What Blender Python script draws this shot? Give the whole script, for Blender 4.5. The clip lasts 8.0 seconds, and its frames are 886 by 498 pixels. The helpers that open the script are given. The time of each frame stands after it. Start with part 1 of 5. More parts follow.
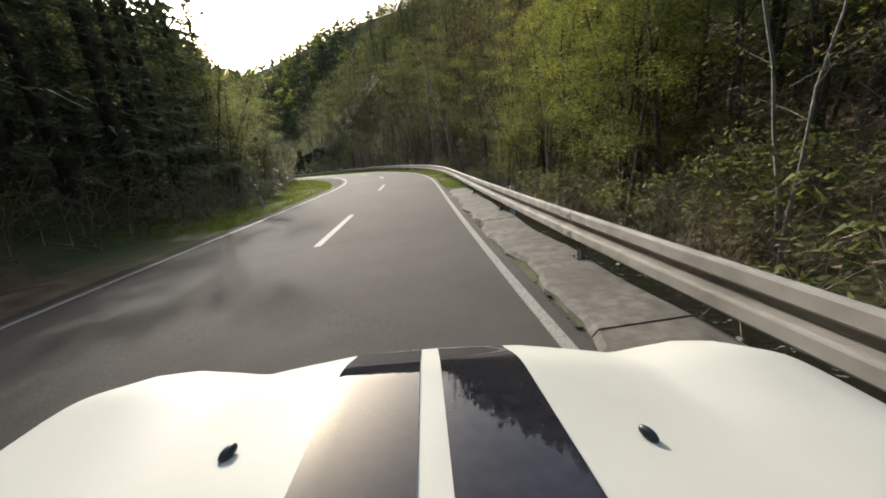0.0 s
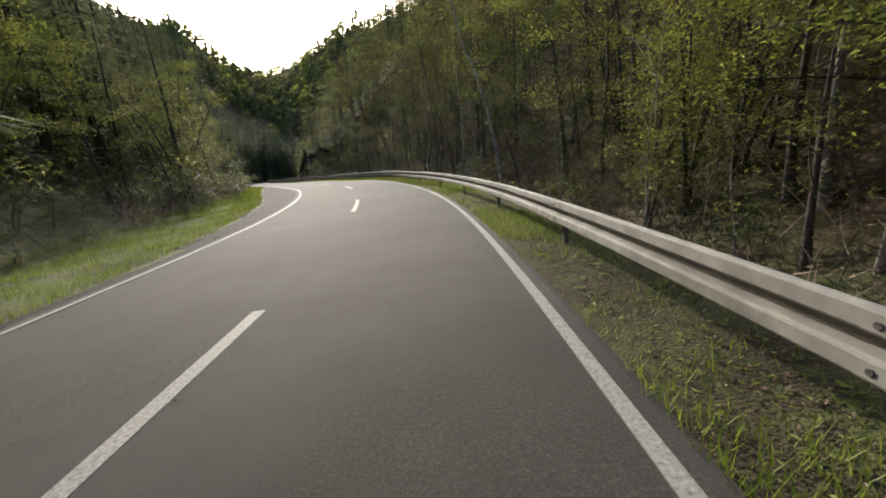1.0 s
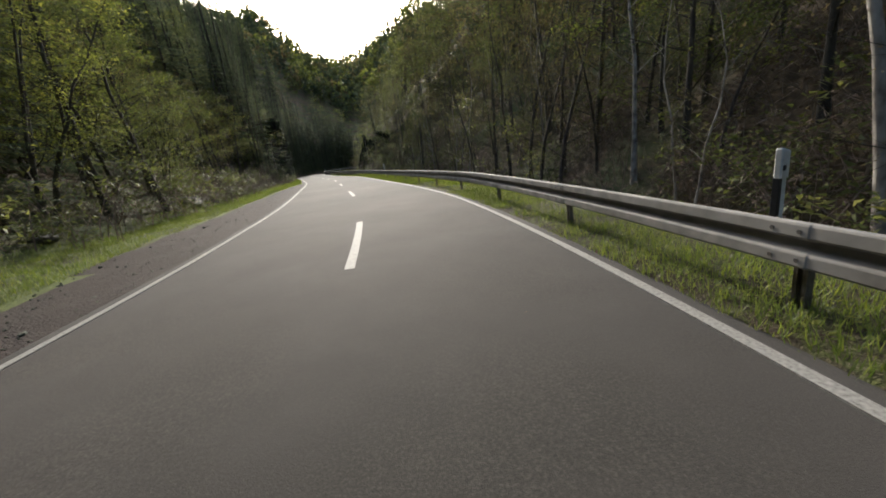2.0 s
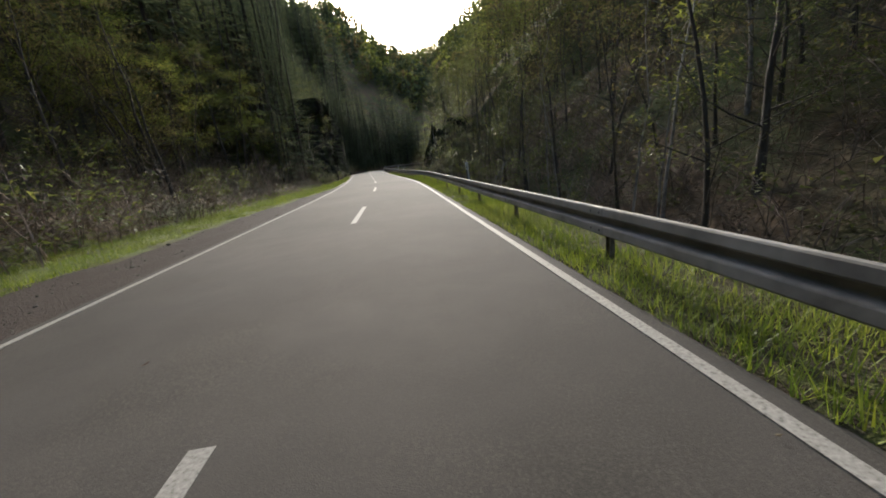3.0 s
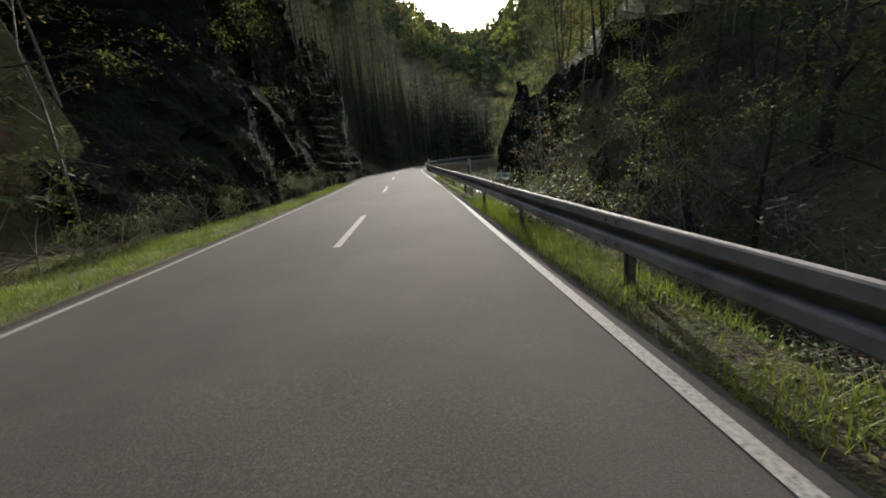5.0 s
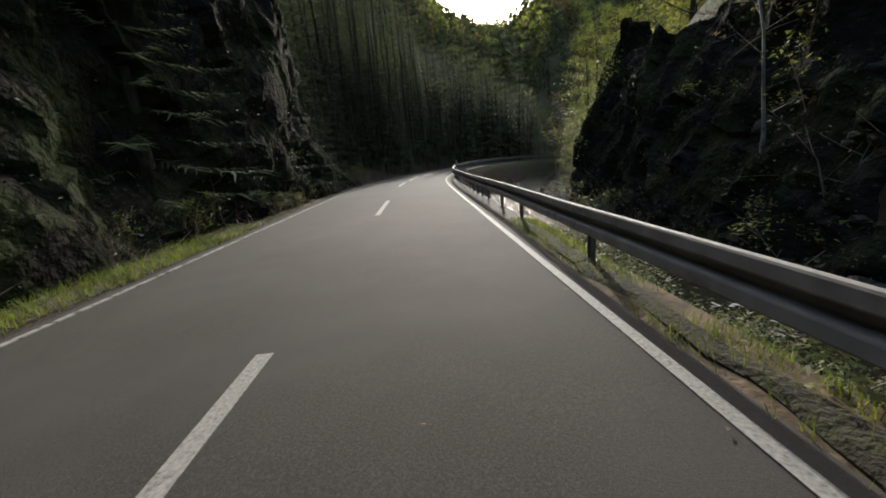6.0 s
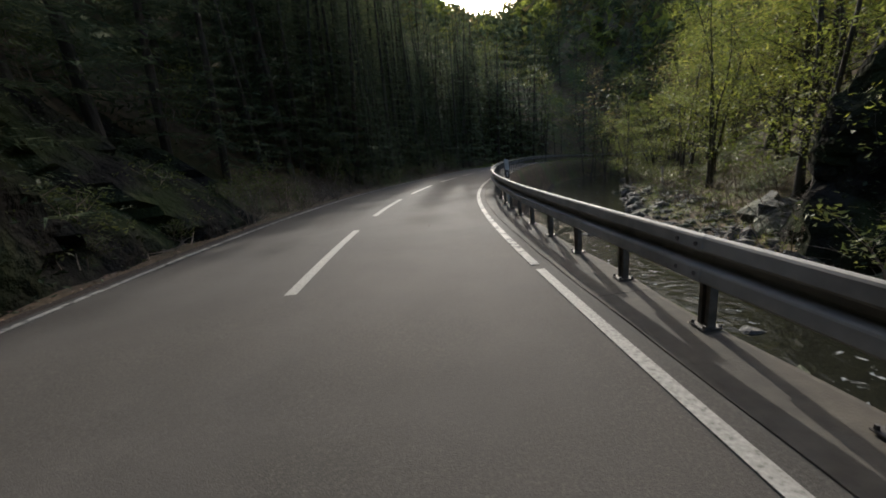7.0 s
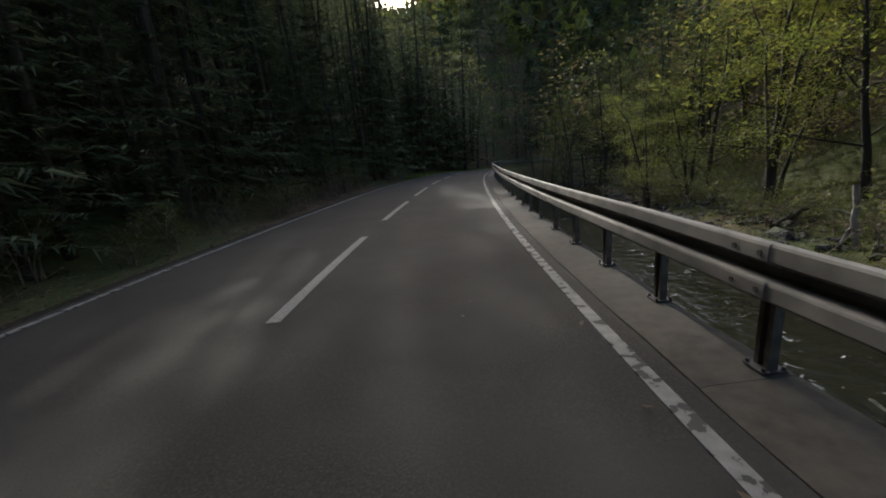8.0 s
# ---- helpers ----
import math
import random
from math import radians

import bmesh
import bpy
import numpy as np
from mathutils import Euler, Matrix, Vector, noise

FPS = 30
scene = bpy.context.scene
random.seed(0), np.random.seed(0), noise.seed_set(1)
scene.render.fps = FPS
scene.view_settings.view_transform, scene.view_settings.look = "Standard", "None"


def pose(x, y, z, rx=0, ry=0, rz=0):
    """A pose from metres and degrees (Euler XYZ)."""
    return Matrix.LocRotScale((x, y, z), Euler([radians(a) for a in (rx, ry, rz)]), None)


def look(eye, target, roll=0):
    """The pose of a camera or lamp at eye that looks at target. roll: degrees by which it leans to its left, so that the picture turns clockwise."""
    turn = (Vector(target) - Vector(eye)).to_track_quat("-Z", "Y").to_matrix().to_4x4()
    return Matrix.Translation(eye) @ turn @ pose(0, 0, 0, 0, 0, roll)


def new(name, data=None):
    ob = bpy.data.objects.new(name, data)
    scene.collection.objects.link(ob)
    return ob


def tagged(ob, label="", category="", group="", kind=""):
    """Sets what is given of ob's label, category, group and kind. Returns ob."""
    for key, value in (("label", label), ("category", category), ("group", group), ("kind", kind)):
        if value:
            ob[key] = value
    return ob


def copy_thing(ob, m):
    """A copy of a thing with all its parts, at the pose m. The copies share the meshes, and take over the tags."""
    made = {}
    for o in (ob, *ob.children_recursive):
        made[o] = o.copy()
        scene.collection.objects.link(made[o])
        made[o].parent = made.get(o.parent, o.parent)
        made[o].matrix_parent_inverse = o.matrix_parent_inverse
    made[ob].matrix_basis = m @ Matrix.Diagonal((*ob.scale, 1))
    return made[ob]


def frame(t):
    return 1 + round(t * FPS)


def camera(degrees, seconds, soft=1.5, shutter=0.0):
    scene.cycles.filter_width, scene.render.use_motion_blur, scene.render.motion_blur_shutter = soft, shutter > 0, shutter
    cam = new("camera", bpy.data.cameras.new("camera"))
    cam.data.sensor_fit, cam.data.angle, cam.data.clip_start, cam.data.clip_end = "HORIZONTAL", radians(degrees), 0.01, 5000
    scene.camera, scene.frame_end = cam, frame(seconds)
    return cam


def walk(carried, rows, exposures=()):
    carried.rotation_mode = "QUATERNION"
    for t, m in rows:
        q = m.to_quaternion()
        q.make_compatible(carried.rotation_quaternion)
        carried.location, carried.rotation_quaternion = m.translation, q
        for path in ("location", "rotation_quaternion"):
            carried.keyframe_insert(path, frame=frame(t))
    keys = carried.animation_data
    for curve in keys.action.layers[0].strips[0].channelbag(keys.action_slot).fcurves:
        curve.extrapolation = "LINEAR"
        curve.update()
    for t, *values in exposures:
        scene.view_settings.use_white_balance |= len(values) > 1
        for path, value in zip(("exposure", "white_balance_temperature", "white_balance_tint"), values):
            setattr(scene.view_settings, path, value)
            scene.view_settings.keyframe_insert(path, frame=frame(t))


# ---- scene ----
cam = camera(98.13, 8.0, soft=1.8, shutter=0.0)

# ---- the drive along the valley road ----
DRIVE = [
    (0.00, pose(1.935, -6.941, 1.466, 75.61, 5.96, -4.37)),
    (0.50, pose(2.065, 2.614, 1.382, 76.01, 6.19, -4.77)),
    (1.00, pose(2.069, 12.182, 1.290, 75.87, 6.25, -1.25)),
    (1.50, pose(0.992, 21.805, 1.224, 75.48, 6.24, 3.45)),
    (2.00, pose(-0.935, 31.025, 1.186, 75.12, 7.08, 8.62)),
    (2.20, pose(-1.927, 34.610, 1.166, 75.18, 6.82, 10.83)),
    (2.75, pose(-5.316, 44.694, 1.022, 75.51, 6.44, 16.57)),
    (3.30, pose(-9.569, 54.387, 0.802, 75.85, 6.05, 20.02)),
    (3.50, pose(-11.175, 57.948, 0.738, 75.81, 6.00, 20.92)),
    (4.00, pose(-15.356, 66.768, 0.577, 75.99, 6.08, 23.03)),
    (4.65, pose(-21.422, 78.345, 0.312, 75.74, 5.83, 24.92)),
    (5.30, pose(-27.869, 89.665, 0.037, 75.50, 5.59, 25.58)),
    (5.50, pose(-29.834, 93.039, -0.016, 75.90, 5.49, 26.30)),
    (6.00, pose(-34.821, 101.560, -0.138, 76.02, 5.51, 27.26)),
    (6.50, pose(-39.654, 109.635, -0.305, 76.08, 5.96, 27.99)),
    (7.00, pose(-44.286, 117.689, -0.408, 75.99, 5.40, 25.59)),
    (7.50, pose(-48.299, 126.154, -0.471, 74.90, 5.05, 20.97)),
    (8.00, pose(-51.587, 134.427, -0.561, 75.58, 5.30, 12.17)),
]
walk(cam, DRIVE, exposures=[(0.0, 1.45, 6250, 9), (0.8, 1.4, 6250, 9), (2.0, 1.32, 6200, 9), (4.2, 1.3, 6200, 9), (5.5, 1.36, 6200, 9), (7.2, 1.42, 6200, 9), (8.0, 1.25, 6200, 9)])

# ---- world and sun ----
SUN_AZ, SUN_EL = -21.0, 22.5          # degrees, clockwise from +y, and above the horizon
sky_world = bpy.data.worlds.new("sky")
scene.world = sky_world
sky_world.use_nodes = True
wn = sky_world.node_tree
sky = wn.nodes.new("ShaderNodeTexSky")
sky.sky_type, sky.sun_disc = "NISHITA", False
sky.sun_elevation, sky.sun_rotation = radians(SUN_EL), radians(SUN_AZ)
sky.air_density, sky.dust_density = 1.0, 4.5
wn.links.new(sky.outputs[0], wn.nodes["Background"].inputs[0])
wn.nodes["Background"].inputs[1].default_value = 0.15
sun_data = bpy.data.lights.new("sun", "SUN")
sun_data.energy, sun_data.angle, sun_data.color = 2.1, radians(0.6), (1.0, 0.94, 0.83)
sun_ob = new("sun", sun_data)
az, el = radians(SUN_AZ), radians(SUN_EL)
SUN_DIR = Vector((math.sin(az) * math.cos(el), math.cos(az) * math.cos(el), math.sin(el)))
sun_ob.matrix_world = look((0, 0, 60), Vector((0, 0, 60)) - SUN_DIR)


# ---- materials ----
def material(name, stops, scale=4.0, detail=6.0, rough=0.8, rough_var=0.1, metal=0.0, bump=0.3, bump_scale=30.0,
             bump_dist=0.02, patch_scale=0.5, patch=None, patch_amount=0.5, vary=0.0, island=0.0, spec=0.5, coat=0.0, translucent=0.0,
             stretch=(1, 1, 1)):
    m = bpy.data.materials.new(name)
    m.use_nodes = True
    nt = m.node_tree
    nd, lk = nt.nodes, nt.links
    bsdf = nd["Principled BSDF"]
    co = nd.new("ShaderNodeTexCoord")
    mp = nd.new("ShaderNodeMapping")
    mp.inputs["Scale"].default_value = stretch
    lk.new(co.outputs["Object"], mp.inputs[0])
    n1 = nd.new("ShaderNodeTexNoise")
    n1.inputs["Scale"].default_value, n1.inputs["Detail"].default_value = scale, detail
    lk.new(mp.outputs[0], n1.inputs["Vector"])
    ramp = nd.new("ShaderNodeValToRGB")
    while len(ramp.color_ramp.elements) < len(stops):
        ramp.color_ramp.elements.new(0.5)
    for e, (p, c) in zip(ramp.color_ramp.elements, stops):
        e.position, e.color = p, (*c, 1)
    lk.new(n1.outputs[0], ramp.inputs[0])
    col = ramp.outputs[0]
    if patch:
        n2 = nd.new("ShaderNodeTexNoise")
        n2.inputs["Scale"].default_value, n2.inputs["Detail"].default_value = patch_scale, 4.0
        lk.new(mp.outputs[0], n2.inputs["Vector"])
        mr = nd.new("ShaderNodeMapRange")
        mr.inputs[1].default_value, mr.inputs[2].default_value, mr.inputs[4].default_value = 0.42, 0.62, patch_amount
        lk.new(n2.outputs[0], mr.inputs[0])
        mx = nd.new("ShaderNodeMix")
        mx.data_type = "RGBA"
        lk.new(mr.outputs[0], mx.inputs[0])
        lk.new(col, mx.inputs[6])
        mx.inputs[7].default_value = (*patch, 1)
        col = mx.outputs[2]
    for amount, node, out in ((vary, "ShaderNodeObjectInfo", "Random"), (island, "ShaderNodeNewGeometry", "Random Per Island")):
        if amount:
            oi = nd.new(node)
            hs = nd.new("ShaderNodeHueSaturation")
            mv = nd.new("ShaderNodeMapRange")
            mv.inputs[3].default_value, mv.inputs[4].default_value = 1 - amount, 1 + amount
            mh = nd.new("ShaderNodeMapRange")
            mh.inputs[3].default_value, mh.inputs[4].default_value = 0.5 + 0.06 * amount, 0.5 - 0.06 * amount
            lk.new(oi.outputs[out], mv.inputs[0])
            lk.new(oi.outputs[out], mh.inputs[0])
            lk.new(mv.outputs[0], hs.inputs["Value"])
            lk.new(mh.outputs[0], hs.inputs["Hue"])
            lk.new(col, hs.inputs["Color"])
            col = hs.outputs[0]
    lk.new(col, bsdf.inputs["Base Color"])
    bsdf.inputs["Metallic"].default_value = metal
    bsdf.inputs["Specular IOR Level"].default_value = spec
    bsdf.inputs["Coat Weight"].default_value = coat
    bsdf.inputs["Coat Roughness"].default_value = 0.04
    rr = nd.new("ShaderNodeMapRange")
    rr.inputs[3].default_value, rr.inputs[4].default_value = max(0.02, rough - rough_var), min(1, rough + rough_var)
    lk.new(n1.outputs[0], rr.inputs[0])
    lk.new(rr.outputs[0], bsdf.inputs["Roughness"])
    if bump:
        nb = nd.new("ShaderNodeTexNoise")
        nb.inputs["Scale"].default_value, nb.inputs["Detail"].default_value = bump_scale, 4.0
        lk.new(mp.outputs[0], nb.inputs["Vector"])
        bp = nd.new("ShaderNodeBump")
        bp.inputs["Strength"].default_value, bp.inputs["Distance"].default_value = bump, bump_dist
        lk.new(nb.outputs[0], bp.inputs["Height"])
        lk.new(bp.outputs[0], bsdf.inputs["Normal"])
    if translucent:
        tr = nd.new("ShaderNodeBsdfTranslucent")
        ms = nd.new("ShaderNodeMixShader")
        ms.inputs[0].default_value = translucent
        lk.new(col, tr.inputs["Color"])
        lk.new(bsdf.outputs[0], ms.inputs[1])
        lk.new(tr.outputs[0], ms.inputs[2])
        lk.new(ms.outputs[0], nd["Material Output"].inputs[0])
    return m


ASPHALT = material("asphalt", [(0.3, (0.02532, 0.02203, 0.0178)), (0.52, (0.03889, 0.03407, 0.02751)), (0.72, (0.06297, 0.05521, 0.04478))], scale=60, detail=8, rough=0.92, rough_var=0.06, spec=0.3,
                   bump=0.5, bump_scale=140, bump_dist=0.006, patch_scale=0.55, patch=(0.04795, 0.04286, 0.03657), patch_amount=0.7)
LINE_PAINT = material("worn_road_paint", [(0.30, (0.1105, 0.102, 0.0867)), (0.42, (0.187, 0.1768, 0.153)), (0.7, (0.272, 0.2592, 0.2295))], scale=40, detail=9, rough=0.75, spec=0.25,
                      bump=0.3, bump_scale=120, bump_dist=0.004)


def mottle(m):
    """Broad stains and fine bright stone chips over a surface's own colour."""
    nd, lk = m.node_tree.nodes, m.node_tree.links
    b = nd["Principled BSDF"]
    src = b.inputs["Base Color"].links[0].from_socket
    co = nd.new("ShaderNodeTexCoord")
    val = None
    for sc, det, lo, hi, f0, f1 in ((0.16, 7, 0.38, 0.64, 0.84, 1.13), (1.9, 5, 0.35, 0.68, 0.92, 1.07), (260, 2, 0.55, 0.72, 0.95, 1.5)):
        t = nd.new("ShaderNodeTexNoise")
        t.inputs["Scale"].default_value, t.inputs["Detail"].default_value = sc, det
        lk.new(co.outputs["Object"], t.inputs["Vector"])
        r = nd.new("ShaderNodeMapRange")
        for k, v in zip((1, 2, 3, 4), (lo, hi, f0, f1)):
            r.inputs[k].default_value = v
        lk.new(t.outputs[0], r.inputs[0])
        if val is None:
            val = r.outputs[0]
        else:
            mu = nd.new("ShaderNodeMath")
            mu.operation = "MULTIPLY"
            lk.new(val, mu.inputs[0])
            lk.new(r.outputs[0], mu.inputs[1])
            val = mu.outputs[0]
    hs = nd.new("ShaderNodeHueSaturation")
    lk.new(val, hs.inputs["Value"])
    lk.new(src, hs.inputs["Color"])
    lk.new(hs.outputs[0], b.inputs["Base Color"])


mottle(ASPHALT)
WORN_PAINT = material("flaking_road_paint", [(0.42, (0.06375, 0.0595, 0.05355)), (0.45, (0.1955, 0.187, 0.1658)), (0.7, (0.2805, 0.2677, 0.238))], scale=9, detail=10, rough=0.78, spec=0.22, bump=0.3, bump_scale=120, bump_dist=0.004)
FOREST_FLOOR = material("forest_floor", [(0.25, (0.03255, 0.02418, 0.01581)), (0.5, (0.07905, 0.0558, 0.03255)), (0.7, (0.1302, 0.093, 0.0558))], scale=2.6, detail=10, rough=0.95, rough_var=0.05,
                        bump=0.5, bump_scale=9, bump_dist=0.08, patch_scale=0.16, patch=(0.05115, 0.06975, 0.02046), patch_amount=0.85, spec=0.2)
GRAVEL = material("gravel", [(0.3, (0.0165, 0.01125, 0.00825)), (0.5, (0.033, 0.024, 0.01875)), (0.72, (0.066, 0.051, 0.04125))], scale=22, detail=8, rough=0.9, bump=1.0, bump_scale=28, bump_dist=0.04,
                  patch_scale=0.6, patch=(0.0315, 0.02325, 0.01725), patch_amount=0.7, spec=0.2)
SOD = material("sod", [(0.3, (0.04554, 0.05382, 0.01325)), (0.5, (0.0828, 0.1035, 0.02318)), (0.7, (0.1242, 0.1449, 0.03726))], scale=14, detail=10, rough=0.95, rough_var=0.05, bump=0.4, bump_scale=45, bump_dist=0.03,
               patch_scale=0.9, patch=(0.04554, 0.03312, 0.01987), patch_amount=0.7, spec=0.2)
DIRTY_CONCRETE = material("dirt_covered_concrete", [(0.3, (0.022, 0.018, 0.012)), (0.5, (0.042, 0.037, 0.024)), (0.64, (0.045, 0.050, 0.020)), (0.8, (0.10, 0.09, 0.07))], scale=6, detail=12, rough=0.95, bump=1.0, bump_scale=22, bump_dist=0.03,
                          patch_scale=1.4, patch=(0.030, 0.024, 0.015), patch_amount=0.7, spec=0.15)
VERGE_SOIL = material("verge_soil", [(0.3, (0.034, 0.026, 0.016)), (0.48, (0.062, 0.056, 0.028)), (0.62, (0.070, 0.080, 0.022)), (0.78, (0.13, 0.115, 0.075))], scale=9, detail=12, rough=0.95, rough_var=0.05, bump=1.0, bump_scale=40, bump_dist=0.04,
                      patch_scale=1.3, patch=(0.040, 0.029, 0.018), patch_amount=0.8, spec=0.15)
CONCRETE = material("weathered_concrete", [(0.3, (0.0598, 0.05152, 0.04048)), (0.5, (0.1058, 0.09384, 0.07728)), (0.75, (0.1656, 0.15, 0.127))], scale=7, detail=10, rough=0.9, bump=0.5, bump_scale=16, bump_dist=0.02,
                    patch_scale=1.1, patch=(0.0598, 0.0506, 0.0368), patch_amount=0.6)
SMOOTH_CONCRETE = material("grey_concrete", [(0.3, (0.04774, 0.04037, 0.03069)), (0.5, (0.06683, 0.05758, 0.04445)), (0.75, (0.08911, 0.07717, 0.06087))], scale=9, detail=10, rough=0.92, bump=0.3, bump_scale=60, bump_dist=0.008,
                           patch_scale=0.9, patch=(0.04284, 0.03794, 0.0306), patch_amount=0.6, spec=0.25)
ROCK = material("rock", [(0.28, (0.010, 0.009, 0.008)), (0.5, (0.034, 0.031, 0.027)), (0.75, (0.11, 0.10, 0.088))], scale=1.6, detail=12, rough=0.85, bump=1.0, bump_scale=4.5, bump_dist=0.18,
                patch_scale=0.7, patch=(0.05, 0.06, 0.022), patch_amount=0.7, vary=0.35, island=0.3)
ROCK_SHADED = material("gneiss_darkened_for_shade", [(0.28, (0.01029, 0.01029, 0.00882)), (0.5, (0.01764, 0.01617, 0.01397)), (0.78, (0.03528, 0.03234, 0.02793))], scale=1.6, detail=12, rough=1.0, rough_var=0.0, bump=1.0, bump_scale=4.5, bump_dist=0.18,
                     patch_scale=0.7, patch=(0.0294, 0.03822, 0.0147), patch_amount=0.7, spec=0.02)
GALVANISED = material("galvanised_steel", [(0.3, (0.1276, 0.1191, 0.104)), (0.5, (0.1829, 0.1702, 0.1479)), (0.7, (0.2499, 0.2312, 0.199))], scale=5, detail=8, rough=0.72, rough_var=0.12, metal=0.1, spec=0.3,
                      bump=0.1, bump_scale=40, bump_dist=0.004, patch_scale=1.5, patch=(0.2952, 0.2804, 0.2558), patch_amount=0.5)
POST_STEEL = material("weathered_backlit_post_steel", [(0.3, (0.055, 0.047, 0.037)), (0.5, (0.09, 0.078, 0.062)), (0.72, (0.15, 0.134, 0.11))], scale=9, detail=8, rough=0.75, rough_var=0.12, metal=0.1, spec=0.25,
                      bump=0.15, bump_scale=60)
BOLT_STEEL = material("dark_bolt_steel", [(0.3, (0.05, 0.045, 0.04)), (0.7, (0.12, 0.11, 0.10))], scale=30, rough=0.6, metal=0.6, bump=0)
WHITE_PLASTIC = material("white_plastic", [(0.3, (0.36, 0.36, 0.33)), (0.6, (0.52, 0.52, 0.49))], scale=10, rough=0.5, bump=0.1, patch_scale=6, patch=(0.35, 0.33, 0.28), patch_amount=0.4)
BLACK_PLASTIC = material("black_plastic", [(0.3, (0.012, 0.012, 0.013)), (0.7, (0.03, 0.03, 0.032))], scale=20, rough=0.35, bump=0.1)
REFLECTOR = material("grey_reflector", [(0.3, (0.45, 0.45, 0.46)), (0.7, (0.62, 0.62, 0.62))], scale=20, rough=0.2, bump=0.2)
BARK = material("bark", [(0.3, (0.021, 0.0162, 0.012)), (0.55, (0.051, 0.0408, 0.03)), (0.75, (0.096, 0.081, 0.063))], scale=7, detail=8, rough=0.9, bump=1.0, bump_scale=14, bump_dist=0.05,
                stretch=(1, 1, 0.25), vary=0.3, patch_scale=1.2, patch=(0.03, 0.033, 0.015), patch_amount=0.5)
PALE_BARK = material("pale_bark", [(0.32, (0.068, 0.0578, 0.04675)), (0.45, (0.1615, 0.1445, 0.1232)), (0.7, (0.306, 0.2848, 0.2465))], scale=5, detail=8, rough=0.85, bump=0.6, bump_scale=12, bump_dist=0.03,
                     stretch=(1, 1, 0.6), vary=0.2)
TWIG = material("dry_twigs", [(0.3, (0.084, 0.063, 0.0441)), (0.6, (0.1995, 0.1575, 0.1155)), (0.8, (0.315, 0.2625, 0.1995))], scale=3, rough=0.9, bump=0, vary=0.25, island=0.35)
LEAF = material("spring_leaves", [(0.3, (0.09867, 0.1201, 0.02231)), (0.5, (0.1716, 0.1905, 0.03432)), (0.72, (0.266, 0.2788, 0.05663))], scale=1.2, rough=0.55, bump=0, vary=0.25, island=0.25, translucent=0.55, spec=0.3)
LEAF_DARK = material("dark_leaves", [(0.3, (0.05766, 0.07605, 0.01936)), (0.5, (0.1001, 0.118, 0.02992)), (0.72, (0.1654, 0.1692, 0.04752))], scale=1.0, rough=0.6, bump=0, vary=0.25, island=0.25, translucent=0.5, spec=0.3)
LEAF_BROWN = material("budding_leaves", [(0.3, (0.08316, 0.0616, 0.0308)), (0.5, (0.1294, 0.1078, 0.04189)), (0.72, (0.1663, 0.1602, 0.05298))], scale=1.0, rough=0.7, bump=0, vary=0.25, island=0.25, translucent=0.5, spec=0.2)
IVY_LEAF = material("ivy_leaves", [(0.3, (0.016, 0.024, 0.009)), (0.5, (0.028, 0.040, 0.014)), (0.72, (0.05, 0.062, 0.022))], scale=2, rough=0.6, bump=0, island=0.35, translucent=0.15, spec=0.25)
NEEDLE = material("spruce_needles", [(0.3, (0.04185, 0.0552, 0.03125)), (0.5, (0.0783, 0.0989, 0.05156)), (0.72, (0.135, 0.1518, 0.075))], scale=2, rough=0.8, bump=0, vary=0.3, island=0.3, translucent=0.35, spec=0.1)
GRASS = material("grass_blades", [(0.3, (0.1032, 0.1459, 0.01521)), (0.55, (0.172, 0.2227, 0.02489)), (0.75, (0.2495, 0.2766, 0.04493))], scale=0.8, rough=0.55, bump=0, island=0.35, translucent=0.45, spec=0.3,
                 patch_scale=0.5, patch=(0.1305, 0.1305, 0.04608), patch_amount=0.3)
DEAD_LEAF = material("dead_leaves", [(0.3, (0.05712, 0.03672, 0.02285)), (0.55, (0.1306, 0.08976, 0.05712)), (0.75, (0.2611, 0.204, 0.1469))], scale=2, rough=0.8, bump=0, island=0.4, spec=0.2)


def water_material():
    m = bpy.data.materials.new("stream_water")
    m.use_nodes = True
    nd, lk = m.node_tree.nodes, m.node_tree.links
    b = nd["Principled BSDF"]
    co = nd.new("ShaderNodeTexCoord")
    n1 = nd.new("ShaderNodeTexNoise")
    n1.inputs["Scale"].default_value, n1.inputs["Detail"].default_value = 2.8, 6
    n1.inputs["Distortion"].default_value = 0.6
    n2 = nd.new("ShaderNodeTexNoise")
    n2.inputs["Scale"].default_value, n2.inputs["Detail"].default_value = 3.2, 12
    n2.inputs["Distortion"].default_value = 1.2
    lk.new(co.outputs["Object"], n1.inputs["Vector"])
    lk.new(co.outputs["Object"], n2.inputs["Vector"])
    foam = nd.new("ShaderNodeValToRGB")
    foam.color_ramp.elements[0].position, foam.color_ramp.elements[0].color = 0.64, (0.013, 0.013, 0.009, 1)
    foam.color_ramp.elements[1].position, foam.color_ramp.elements[1].color = 0.74, (0.42, 0.43, 0.42, 1)
    lk.new(n2.outputs[0], foam.inputs[0])
    lk.new(foam.outputs[0], b.inputs["Base Color"])
    b.inputs["Roughness"].default_value = 0.10
    b.inputs["IOR"].default_value = 1.33
    bp = nd.new("ShaderNodeBump")
    bp.inputs["Strength"].default_value, bp.inputs["Distance"].default_value = 1.0, 0.05
    lk.new(n1.outputs[0], bp.inputs["Height"])
    lk.new(bp.outputs[0], b.inputs["Normal"])
    return m


WATER = water_material()


